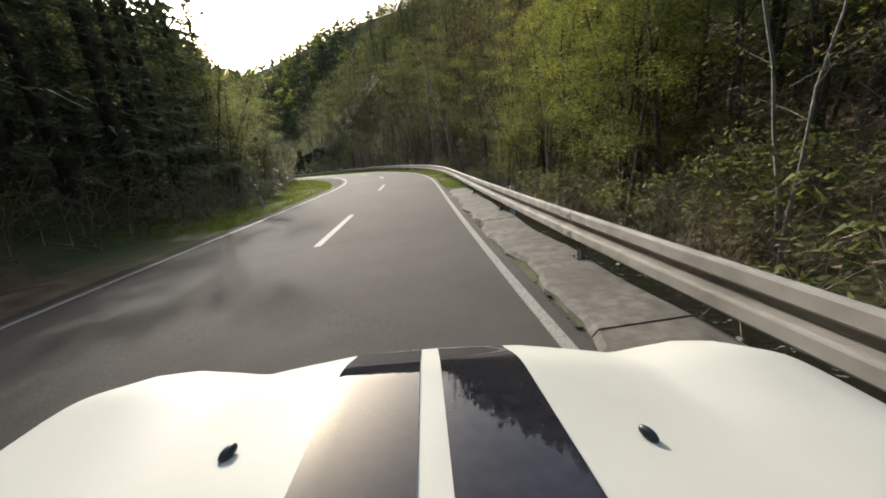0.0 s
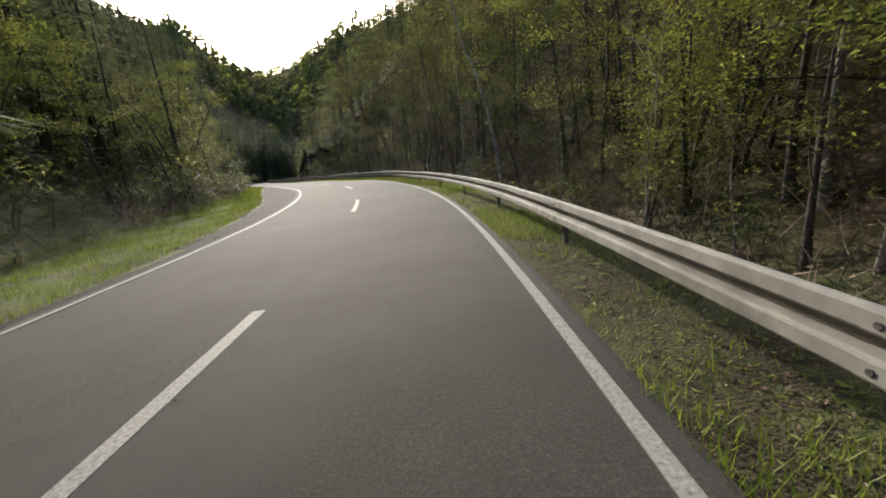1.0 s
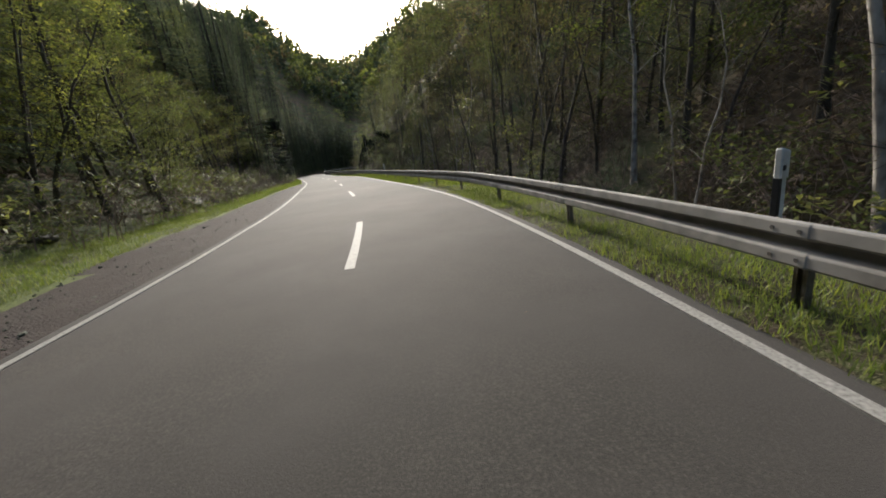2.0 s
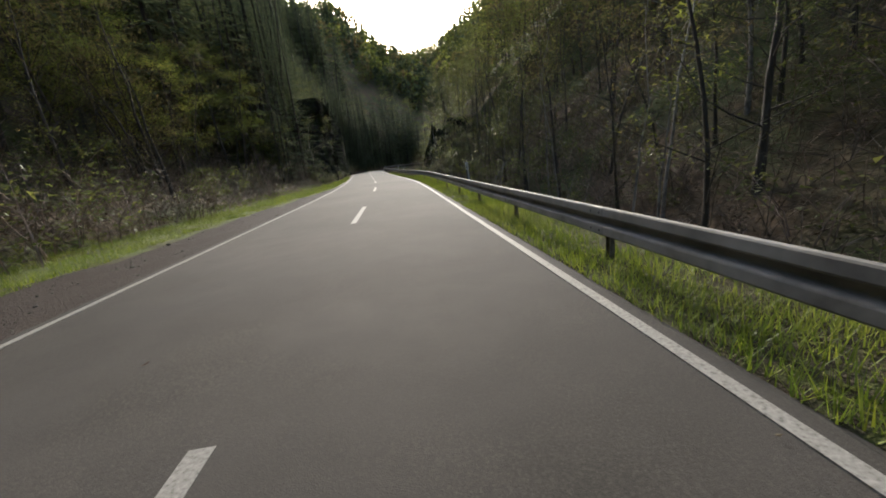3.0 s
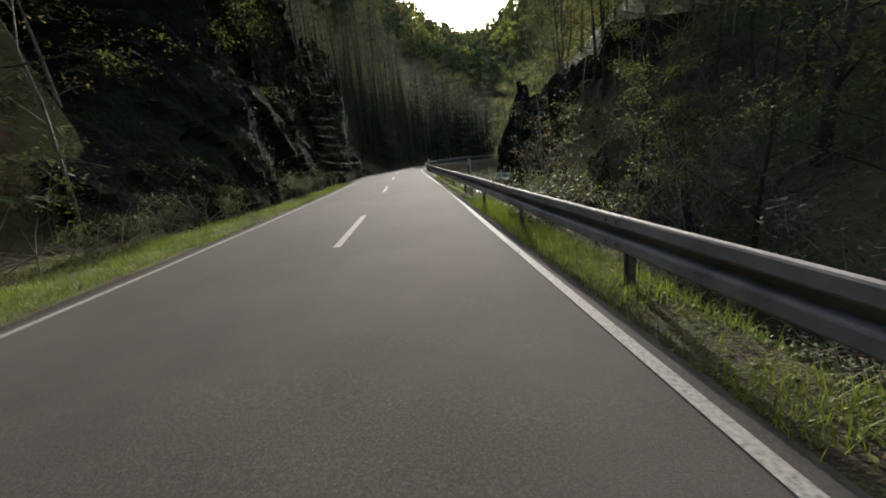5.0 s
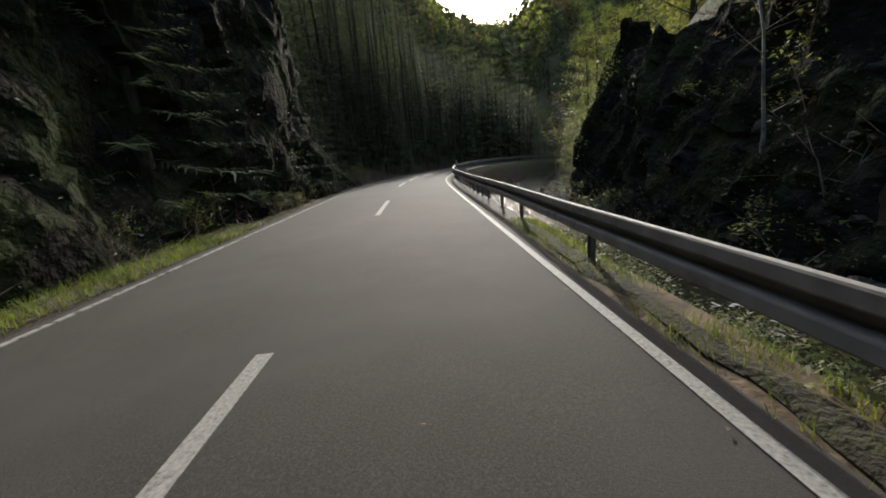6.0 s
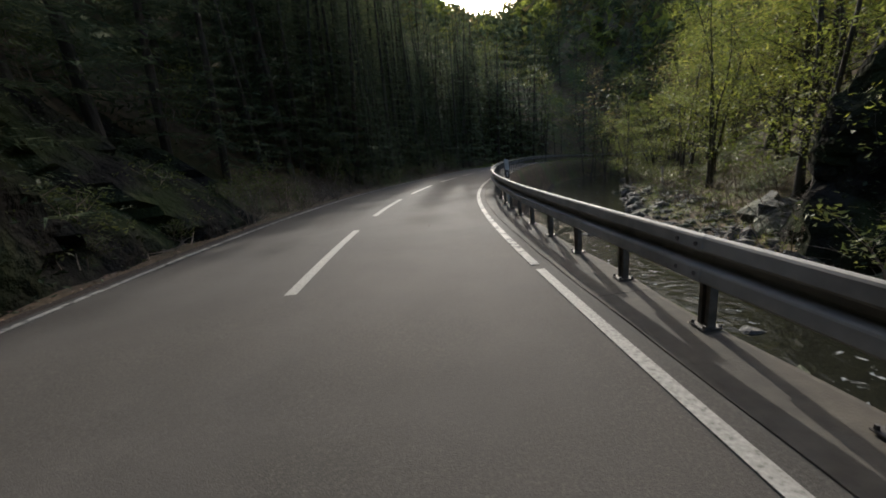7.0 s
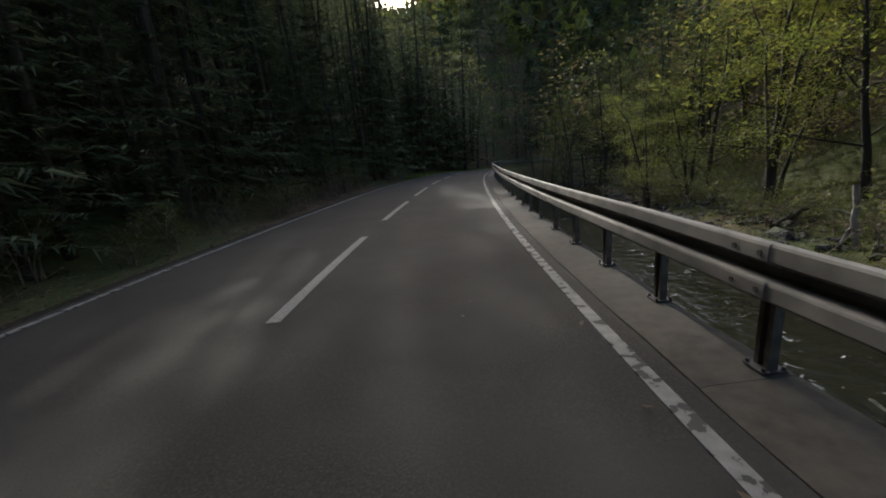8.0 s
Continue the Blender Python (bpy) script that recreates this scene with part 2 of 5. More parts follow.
# ---- the road's line: s metres along it, n metres to its right ----
BEND = [-0.0063, -0.0047, -0.003, -0.0008, 0.0033, 0.0108, 0.016, 0.0148, 0.0128, 0.0117, 0.0073, 0.0013, -0.0006, 0.0007, 0.0029, 0.0042, 0.0029,
        0.0007, -0.0003, 0.0009, 0.0021, 0.0011, -0.0004, -0.0014, -0.0081, -0.0191, -0.0193, -0.011, -0.0052, -0.0036, -0.005, -0.008,
        -0.011, -0.013, -0.015, -0.015, -0.015, -0.015, -0.012, -0.008, -0.004, 0.0]
FALL = [0.1, -0.06, -0.19, -0.29, -0.63, -0.95, -1.34, -1.61, -1.8, -2.0, -2.33, -2.85, -3.75, -4.6, -5.2, -5.7, -6.1]
S_MIN, S_MAX, STEP = -80.0, 330.0, 0.5
SS = np.arange(S_MIN, S_MAX + STEP, STEP)
bend = np.interp(SS, np.arange(len(BEND)) * 6.0 - 12.0, BEND, left=0.0, right=0.0)
TURN = np.cumsum(bend) * STEP
TURN -= np.interp(0, SS, TURN)
CX, CY = np.cumsum(-np.sin(TURN)) * STEP, np.cumsum(np.cos(TURN)) * STEP
CX -= np.interp(0, SS, CX)
CY -= np.interp(0, SS, CY)
CZ = np.interp(SS, np.arange(len(FALL)) * 18.0 - 12.0, FALL)
CZ = np.where(SS < -12, 0.1 - (SS + 12) * 0.006, CZ)
wide = np.ones(161) / 161
SLOW = np.convolve(np.pad(TURN, 80, mode="edge"), wide, mode="valid")


def smooth(a, b, v):
    t = np.clip((v - a) / (b - a), 0, 1)
    return t * t * (3 - 2 * t)


def plan(s, n):
    """World x and y of the road's coordinates; far from the road the rows run nearly parallel."""
    s, n = np.asarray(s, float), np.asarray(n, float)
    near, slow = np.interp(s, SS, TURN), np.interp(s, SS, SLOW)
    a = near + (slow - near) * smooth(14, 45, np.abs(n))
    return np.interp(s, SS, CX) + n * np.cos(a), np.interp(s, SS, CY) + n * np.sin(a)


def waves(x, y, size, seed=0):
    r = np.random.RandomState(seed)
    v = 0
    for k in range(6):
        a, f, p = r.uniform(0, 6.28), (1 + 0.45 * k) / size, r.uniform(0, 6.28)
        v = v + np.sin((x * np.cos(a) + y * np.sin(a)) * f * 6.28 + p) / (1 + 0.6 * k)
    return v / 2.2


GAP_FEET = [tuple(float(c) for c in plan(q, p)) for q, p in ((14, 0), (40, 0), (70, 0), (100, 0), (122, 0), (140, 2), (158, 12))]
EDGE_R, EDGE_L = 3.05, 3.25     # the asphalt's edges


def rail_n(s):
    return np.interp(s, [-80, 20, 34, 50, 75, 100, 108, 118, 170], [3.68, 3.72, 3.5, 3.5, 3.55, 3.28, 3.2, 3.42, 3.48])


def foot_n(s):
    return np.interp(s, [-80, 0, 14, 26, 40, 68, 80, 100, 108, 118, 125, 200], [6.5, 5.2, 6.4, 7.2, 8.6, 7.8, 7.0, 5.0, 4.8, 4.5, 3.9, 4.2])


def stream_edges(s):
    near = np.interp(s, [-80, 4, 14, 30, 85, 98, 108, 114, 119, 150, 175, 260], [4.2, 4.2, 6.0, 7.0, 7.6, 8.6, 8.4, 7.2, 4.5, 4.2, 5.2, 6.5])
    far = np.interp(s, [-80, 4, 14, 30, 85, 104, 118, 135, 150, 175, 260], [9.0, 9.0, 9.5, 10.2, 10.2, 10.6, 11.0, 12.0, 10.2, 12.5, 12.5])
    return near, far


def relief(s, n):
    """Height of the ground over the road's level at s."""
    s, n = np.asarray(s, float), np.asarray(n, float)
    x, y = plan(s, n)
    m = -n
    foot = foot_n(s)
    # hill on the side of the oncoming lane: gentle bank first, then steep rock from 95 m on
    cliff = smooth(89, 100, s)
    early = 1 - smooth(-2, 12, s)
    u = np.maximum(m - foot, 0)
    gentle = 0.45 * np.minimum(u, 9) + 0.8 * np.maximum(u - 9, 0)
    steep = 0.85 * u
    uc = np.maximum(u - 1.7, 0)
    rocky = 0.12 * np.minimum(u, 1.7) + np.interp(s, [124, 142], [3.0, 1.0]) * np.minimum(uc, 2.6) + 1.0 * np.maximum(uc - 2.6, 0)
    left = gentle * (1 - cliff) * (1 - early) + steep * early + rocky * cliff * (1 - early)
    left = np.minimum(left, 72 + 0.3 * np.maximum(left - 72, 0))
    left = left + smooth(0, 6, u) * (0.5 * waves(x, y, 9, 2) + 2.0 * waves(x, y, 35, 3) * smooth(6, 30, u) + cliff * (0.9 * waves(x, y, 4, 4) + 0.35 * waves(x, y, 1.6, 17)))
    left = np.where(m > EDGE_L, left + 0.05 * waves(x, y, 2.2, 1) * smooth(EDGE_L, EDGE_L + 0.8, m) - 0.02, left)
    # stream and far bank
    near, far = stream_edges(s)
    lip = rail_n(s) + np.interp(s, [-80, 7, 12, 95, 104, 260], [0.1, 0.1, 0.75, 0.75, 0.12, 0.12])
    bed = -3.1
    down = bed * smooth(0, 1, (n - lip) / np.maximum(near - lip, 0.5))
    drop = smooth(88, 93, s) * (1 - smooth(113, 119, s))
    down = down * (1 - 0.5 * drop) + 0.5 * drop * bed * smooth(0, 1, (n - rail_n(s) - 0.25) / 1.0)
    v = np.maximum(n - far, 0)
    bar = np.interp(s, [-80, 10, 20, 120, 140, 160, 260], [0.5, 1.0, 0.6, 0.6, 4.5, 6.0, 3.0])
    crag = smooth(104, 112, s) * (1 - smooth(136, 142, s))
    w = np.maximum(v - bar, 0)
    up = bed + 0.5 * smooth(-0.6, 0.6, n - far) + 0.14 * np.minimum(v, bar) + 0.86 * w + crag * (3.0 * np.minimum(w, 2.6) + 0.5 * waves(x, y, 3.5, 14) * smooth(0, 2, w))
    up = np.minimum(up, 70 + 0.3 * np.maximum(up - 70, 0)) + smooth(bar, bar + 8, v) * (0.8 * waves(x, y, 8, 5) + 2.5 * waves(x, y, 40, 6) * smooth(8, 40, v)) \
        + 0.12 * waves(x, y, 1.7, 8) * smooth(-0.5, 0.5, n - near)
    shut = 1 - smooth(205, 228, s)
    down, up = down * shut, up + 3.1 * (1 - shut)
    right = np.where(n < far - 0.6, down + 0.08 * waves(x, y, 1.6, 9) * smooth(lip, near, n), up)
    h = np.where(n > 0, right, left)
    # the valley closes at both ends
    ends = 0.45 * np.maximum(s - 235, 0) + 0.5 * np.maximum(-28 - s, 0)
    h = h + np.minimum(ends, 75) * smooth(2, 9, np.abs(n) + 9 * smooth(235, 250, s) + 9 * smooth(35, 50, -s))
    # low saddle in the hills under the sun
    d = np.array([math.sin(az), math.cos(az)])
    for px, py in GAP_FEET:
        along, side = (x - px) * d[0] + (y - py) * d[1], np.abs((x - px) * d[1] - (y - py) * d[0])
        cap = np.maximum(1.0 + 0.07 * along, np.minimum(0.355 * along - 13, 84)) + 1.0 * np.maximum(side - 8, 0)
        h = np.where((along > 0) & (m > foot), np.minimum(h, np.maximum(cap, np.minimum(0.25 * u, 2.0))), h)
        h = np.where((along > 0) & (n > far + 3), np.minimum(h, np.maximum(cap, -2.0)), h)
    under = smooth(-EDGE_L - 0.02, -EDGE_L + 0.3, n) * (1 - smooth(EDGE_R - 0.3, EDGE_R + 0.02, n))
    return h - 0.12 * under


def level(s):
    return np.interp(s, SS, CZ)


def at(s, n, z=0.0):
    x, y = plan(s, n)
    return Vector((float(x), float(y), float(level(s)) + z))


def on_ground(s, n, dz=0.0):
    return at(s, n, float(relief(s, n)) + dz)


def heading(s):
    return float(np.interp(s, SS, TURN))


def stand(s, n, dz=0.0, turn=0.0, size=1.0):
    """Upright pose on the ground, facing along the road."""
    return Matrix.LocRotScale(on_ground(s, n, dz), Euler((0, 0, heading(s) + turn)), (size,) * 3)


# ---- mesh helpers ----
def mesh_of(name, verts, faces, mats, smooth_faces=True, slots=None):
    me = bpy.data.meshes.new(name)
    me.from_pydata([tuple(map(float, v)) for v in verts], [], [tuple(map(int, f)) for f in faces])
    for mm in (mats if isinstance(mats, (list, tuple)) else [mats]):
        me.materials.append(mm)
    if slots is not None:
        me.polygons.foreach_set("material_index", np.asarray(slots, dtype=np.int32))
    me.polygons.foreach_set("use_smooth", np.full(len(me.polygons), bool(smooth_faces)))
    me.update()
    return me


def bm_mesh(name, bm, mats, smooth_faces=False):
    me = bpy.data.meshes.new(name)
    bm.to_mesh(me)
    bm.free()
    for mm in (mats if isinstance(mats, (list, tuple)) else [mats]):
        me.materials.append(mm)
    me.polygons.foreach_set("use_smooth", np.full(len(me.polygons), bool(smooth_faces)))
    return me


def part(name, data, parent, m=None, label=""):
    ob = new(name, data)
    ob.parent = parent
    if m is not None:
        ob.matrix_basis = m
    return tagged(ob, label) if label else ob


def box(bm, lo, hi, bevel=0.0):
    r = bmesh.ops.create_cube(bm, size=1.0)
    for v in r["verts"]:
        v.co = Vector([lo[k] + (v.co[k] + 0.5) * (hi[k] - lo[k]) for k in range(3)])
    if bevel:
        es = list({e for v in r["verts"] for e in v.link_edges})
        bmesh.ops.bevel(bm, geom=es, offset=bevel, segments=2, affect="EDGES")


def sweep(name, stations, profile, mat_, closed=True, rounded=False, sheet=False):
    """A strip: the profile [(n, z), ...] carried along the road over the stations s; the ends of a bent sheet follow its bends."""
    k = len(profile(stations[0]))
    verts, faces = [], []
    for s in stations:
        for n, z in profile(s):
            verts.append(at(s, n, z))
    for i in range(len(stations) - 1):
        for j in range(k if closed else k - 1):
            a, b = i * k + j, i * k + (j + 1) % k
            faces.append((a, b, b + k, a + k))
    if sheet:
        for c in (0, (len(stations) - 1) * k):
            faces += [(c + j, c + j + 1, c + k - 2 - j, c + k - 1 - j) for j in range(k // 2 - 1)]
    elif closed and not rounded:
        faces.append(tuple(range(k)))
        faces.append(tuple(range((len(stations) - 1) * k, len(stations) * k))[::-1])
    return mesh_of(name, verts, faces, mat_, smooth_faces=rounded)


# ---- ground: one sheet from hill to hill ----
rows_s = np.concatenate([np.arange(S_MIN, -14, 4.0), np.arange(-14, 190, 1.0), np.arange(190, 330.1, 4.0)])
cols_n = np.concatenate([-np.geomspace(230, 16, 34), -np.arange(15.5, 3.4, -0.5), [-3.3, -3.1, -2.8, 0, 2.6, 2.95, 3.1], np.arange(3.3, 16, 0.3), np.geomspace(16, 230, 36)])
gs, gn = np.meshgrid(rows_s, cols_n, indexing="ij")
gx, gy = plan(gs, gn)
gz = level(gs) + relief(gs, gn)
nr, nc = gs.shape
idx = np.arange(nr * nc).reshape(nr, nc)
quads = np.stack([idx[:-1, :-1], idx[:-1, 1:], idx[1:, 1:], idx[1:, :-1]], -1).reshape(-1, 4)
mid_s = (0.25 * (gs[:-1, :-1] + gs[1:, :-1] + gs[:-1, 1:] + gs[1:, 1:])).reshape(-1)
mid_n = (0.25 * (gn[:-1, :-1] + gn[1:, :-1] + gn[:-1, 1:] + gn[1:, 1:])).reshape(-1)
gravel_w = np.interp(mid_s, [18, 30, 44, 66, 78, 84], [0.25, 1.2, 2.4, 1.8, 0.8, 0.2])
near_e, far_e = stream_edges(mid_s)
slot = np.zeros(len(quads), int)
slot[(mid_n < 0) & (-mid_n < foot_n(mid_s) + 0.3) & (mid_s < 110) & (mid_s > 3)] = 2
slot[(mid_n < 0) & (-mid_n < EDGE_L + gravel_w)] = 1
slot[(mid_n > EDGE_R - 0.3) & (mid_n < rail_n(mid_s) + 1.0) & (mid_s > 8) & (mid_s < 100)] = 4
slot[(mid_n > near_e - 0.3) & (mid_n < far_e + 0.5)] = 1
cliff_q = (mid_n < 0) & (mid_s > 98) & (mid_s < 124) & (-mid_n > foot_n(mid_s) + 0.4) & (-mid_n < foot_n(mid_s) + 7)
slot[(mid_s > 90) & (mid_s < 119) & (mid_n > rail_n(mid_s) + 0.3) & (mid_n < far_e + 1)] = 1
slot[cliff_q] = 0
slot[(mid_s > 108) & (mid_s < 141) & (mid_n > far_e + 0.4) & (mid_n < far_e + 7.5)] = 0
ground = new("ground", mesh_of("ground", np.stack([gx, gy, gz], -1).reshape(-1, 3), quads, [FOREST_FLOOR, GRAVEL, SOD, ROCK, VERGE_SOIL], True, slot))
tagged(ground, "wooded valley floor with leaf litter, grass verges and rocky stream bed", "ground", kind="structure")

# ---- road ----
road_s = np.arange(-60, 236, 1.0)
road = new("road", sweep("road", road_s, lambda s: [(-EDGE_L, -0.14), (-EDGE_L, -0.015), (-EDGE_L + 0.06, 0.0), (-1.6, 0.012), (0, 0.02), (1.5, 0.012), (EDGE_R - 0.06, 0.0),
                                                     (EDGE_R, -0.015), (EDGE_R, -0.14)], ASPHALT))
tagged(road, "sunlit grey asphalt country road with worn surface", "road", kind="structure")


def crown(n):
    return 0.024 - 0.004 * abs(n)


def marking(name, s0, s1, n, width, label, paint=LINE_PAINT):
    st = np.arange(s0, s1 + 0.01, max(0.5, (s1 - s0) / 400))
    nf = n if callable(n) else (lambda s: n)
    me = sweep(name, st, lambda s: [(nf(s) - width / 2, crown(nf(s)) - 0.012), (nf(s) - width / 2, crown(nf(s))), (nf(s) + width / 2, crown(nf(s))), (nf(s) + width / 2, crown(nf(s)) - 0.012)], paint)
    return tagged(new(name, me), label, "road marking", "road markings", "structure")


LINE_R, LINE_L = 2.83, -3.0
marking("edge_line", -59, 132, LINE_R, 0.10, "worn white edge line beside the guard rail")
marking("edge_line", 132.2, 235, LINE_R, 0.105, "broken flaking white edge line above the stream", WORN_PAINT)
marking("edge_line", 106.02, 235, LINE_L, 0.09, "faded flaking white edge line at the foot of the cliff", WORN_PAINT)
marking("edge_line", -59, 106, LINE_L, 0.10, "thin white edge line beside the grass verge")
for s0 in [12 * k for k in range(-4, 12)] + [132 + 6 * k for k in range(1, 16)]:
    marking("lane_dash", s0, s0 + 4, {24: -0.1, 120: 0.08}.get(s0, 0.0), 0.14, "white dashed centre line stroke on asphalt")

# ---- stream ----
water_s = np.arange(-50, 222, 1.5)
wv, wf = [], []
for s in water_s:
    a, b = stream_edges(s)
    for k in range(9):
        n = (a - 0.7) + (b - a + 1.4) * k / 8
        x, y = plan(s, n)
        wv.append((x, y, level(s) - 2.84 + 0.05 * waves(x, y, 2.5, 11)))
for i in range(len(water_s) - 1):
    for k in range(8):
        q = i * 9 + k
        wf.append((q, q + 1, q + 10, q + 9))
tagged(new("water", mesh_of("water", wv, wf, WATER)), "shallow fast stream glittering between stones", "water", kind="structure")

# ---- concrete edge along the stream, cast in lengths ----
def lip_profile(s):
    a = float(np.interp(s, [100, 116, 119], [float(rail_n(s)) - 0.16, float(rail_n(s)) - 0.16, EDGE_R + 0.02])) if s > 50 else EDGE_R + 0.02
    rough_edge = float(np.interp(s, [110, 119], [1.0, 0.1]))
    a += rough_edge * (0.05 * math.sin(s * 1.7) + 0.045 * math.sin(s * 4.1) + 0.02 * math.sin(s * 9.7)) - 0.035 * (1 - rough_edge)
    b = float(rail_n(s)) + float(np.interp(s, [8, 100, 116, 120], [0.13, 0.07, 0.07, 0.13])) + 0.03 * math.sin(s * 2.3)
    return [(a, -0.6), (a, -0.002 + rough_edge * (0.022 + 0.02 * math.sin(s * 3))), (a + 0.05, 0.004 + rough_edge * (0.046 + 0.01 * math.sin(s * 5))), (b - 0.05, 0.02 + 0.04 * rough_edge), (b, 0.01 + 0.02 * rough_edge), (b + 0.04, -1.9)]


for s0, s1, far0, far1 in ((-12, 8, -50, -12.1), (101, 171, 171.1, 236)):
    kerb = new("kerb", sweep("kerb", np.arange(far0, far1 + 0.1, 1.0), lip_profile, CONCRETE))
    tagged(kerb, "weathered concrete edge of the road above the stream", "kerb", kind="structure")
    cut = [float(v) for v in np.arange(s0, s1 + 0.1, 2.5)]
    for k, (a, b) in enumerate(zip(cut, cut[1:])):
        dz, dn = (0.005 * math.sin(k * 2.7), 0.008 * math.sin(k * 4.3)) if a < 115 else (0.001 * math.sin(k * 2.7), 0.0)
        slab = new("slab", sweep("slab", np.linspace(a + 0.0015, b - 0.0015, 11), lambda q: [(n + dn, z + dz) for n, z in lip_profile(q)], CONCRETE if a < 50 else DIRTY_CONCRETE if a < 115 else SMOOTH_CONCRETE))
        slab.parent = kerb

# ---- guard rail ----
def w_section(s):
    """The W-shaped beam: two proud waves with a groove between them, facing the road."""
    top = float(rail_top(s))
    n0 = float(rail_n(s)) - 0.06
    face = [(-0.046, -0.014), (-0.052, -0.002), (-0.064, 0.0), (-0.077, -0.006), (-0.084, -0.020), (-0.088, -0.094), (-0.081, -0.107), (-0.066, -0.114), (-0.008, -0.128),
            (0.0, -0.138), (0.0, -0.182), (-0.008, -0.192), (-0.066, -0.204), (-0.079, -0.211), (-0.085, -0.224), (-0.088, -0.296), (-0.077, -0.312),
            (-0.062, -0.317), (-0.050, -0.314), (-0.046, -0.302)]
    pts = [(n0 + a, top + b) for a, b in face]
    return pts + [(a + 0.01, b) for a, b in pts[::-1]]


def rail_top(s):
    return np.interp(s, [-80, 30, 66, 74, 92, 100, 107, 114, 125, 135, 142, 150, 240], [0.66, 0.66, 0.66, 0.69, 0.72, 0.76, 0.76, 0.73, 0.71, 0.74, 0.80, 0.83, 0.82])


def post_mesh():
    """Sigma-shaped rolled steel post with a foot plate edge."""
    sec = [(-0.05, -0.028), (-0.02, -0.028), (-0.02, -0.004), (0.02, -0.004), (0.02, -0.028), (0.05, -0.028), (0.05, 0.03), (0.042, 0.03), (0.042, 0.004),
           (0.028, 0.004), (-0.028, 0.004), (-0.042, 0.004), (-0.042, 0.03), (-0.05, 0.03)]
    k = len(sec)
    verts = [(b, a, z) for z in (-0.5, 1.0) for a, b in sec]
    faces = [(j, (j + 1) % k, k + (j + 1) % k, k + j) for j in range(k)] + [tuple(range(k, 2 * k))]
    return mesh_of("post", verts, faces, POST_STEEL, False)


def bolt_mesh():
    bm = bmesh.new()
    bmesh.ops.create_cone(bm, cap_ends=True, segments=6, radius1=0.017, radius2=0.014, depth=0.02)
    bmesh.ops.rotate(bm, verts=bm.verts, matrix=Matrix.Rotation(radians(90), 3, "Y"))
    return bm_mesh("bolt", bm, BOLT_STEEL)


def plate_mesh():
    bm = bmesh.new()
    box(bm, (-0.075, -0.075, 0.0), (0.075, 0.075, 0.014), 0.004)
    for a in (-0.058, 0.058):
        for b in (-0.058, 0.058):
            r = bmesh.ops.create_cone(bm, cap_ends=True, segments=6, radius1=0.012, radius2=0.010, depth=0.022)
            bmesh.ops.translate(bm, verts=r["verts"], vec=(a, b, 0.024))
    return bm_mesh("foot_plate", bm, BOLT_STEEL)


def sleeve_mesh():
    bm = bmesh.new()
    box(bm, (-0.03, -0.05, -0.16), (0.0, 0.05, 0.11), 0.006)
    return bm_mesh("spacer", bm, GALVANISED)


POST, BOLT, PLATE, SPACER = post_mesh(), bolt_mesh(), plate_mesh(), sleeve_mesh()
guard_rail = tagged(new("guard_rail"), "galvanised steel W-beam guard rail along the stream", "guard rail")
post_s = list(np.arange(-58.0, 6, 4.25)) + list(np.arange(9.45, 31, 3.92)) + list(np.linspace(33.25, 71.6, 12)) + list(np.linspace(75.0, 103.0, 9)) + [106.6, 110.0, 113.5, 117.0, 119.0] \
    + list(np.arange(121.0, 235, 1.15))
joints = [float(s) - 0.15 for s in post_s if s < 119] + [float(v) for v in np.arange(120.85, 236, 4.6)]
for a, b in zip(joints, joints[1:]):
    # the end of each length laps over the next one
    st = np.concatenate([np.linspace(a, b, 8), [b + 0.01, b + 0.3]])
    part("beam", sweep("beam", st, lambda q: [(n - (0.006 if q > b + 0.005 else 0.0), z) for n, z in w_section(q)], GALVANISED, sheet=True), guard_rail)
for s in post_s:
    n = float(rail_n(s)) + 0.03
    on_kerb = s < 8 or s > 101
    h = float(rail_top(s)) - 0.07
    base = 0.055 if s < 8 else 0.022 if on_kerb else -0.02
    m = Matrix.LocRotScale(at(s, n, h - 1.0), Euler((0, 0, heading(s))), None)
    p = part("post", POST, guard_rail, m)
    part("spacer", SPACER, p, pose(-0.03, 0, 0.88))
    if on_kerb:
        part("foot_plate", PLATE, p, pose(0, 0, 1.0 - h + base + 0.004), "dark bolted foot plate")
for a in joints[1:]:
    if -10 < a < 170:
        for ds in (0.06, 0.24):
            for dz in (-0.062, -0.26):
                part("bolt", BOLT, guard_rail, Matrix.LocRotScale(at(a + ds, float(rail_n(a + ds)) - 0.148, float(rail_top(a)) + dz), Euler((0, 0, heading(a))), None))


# ---- delineator posts ----
def prism(name, parent, mt, half_w, half_d, z0, z1, slope=0.0, chamfer=0.25, m=None, label=""):
    """Upright bar with cut corners; slope raises the side towards the road."""
    c = chamfer * min(half_w, half_d)
    sec = [(-half_w + c, -half_d), (half_w - c, -half_d), (half_w, -half_d + c), (half_w, half_d - c), (half_w - c, half_d), (-half_w + c, half_d), (-half_w, half_d - c), (-half_w, -half_d + c)]
    top = [(a * 0.86, b * 0.86, z1 + slope * (-a / half_w)) for a, b in sec]
    v = [(a, b, z0) for a, b in sec] + [(a, b, z1 - 0.012 + slope * (-a / half_w)) for a, b in sec] + top
    f = [(r * 8 + j, r * 8 + (j + 1) % 8, r * 8 + 8 + (j + 1) % 8, r * 8 + 8 + j) for r in range(2) for j in range(8)] + [tuple(range(16, 24)), tuple(range(8))[::-1]]
    return part(name, mesh_of(name, v, f, mt, False), parent, m, label)


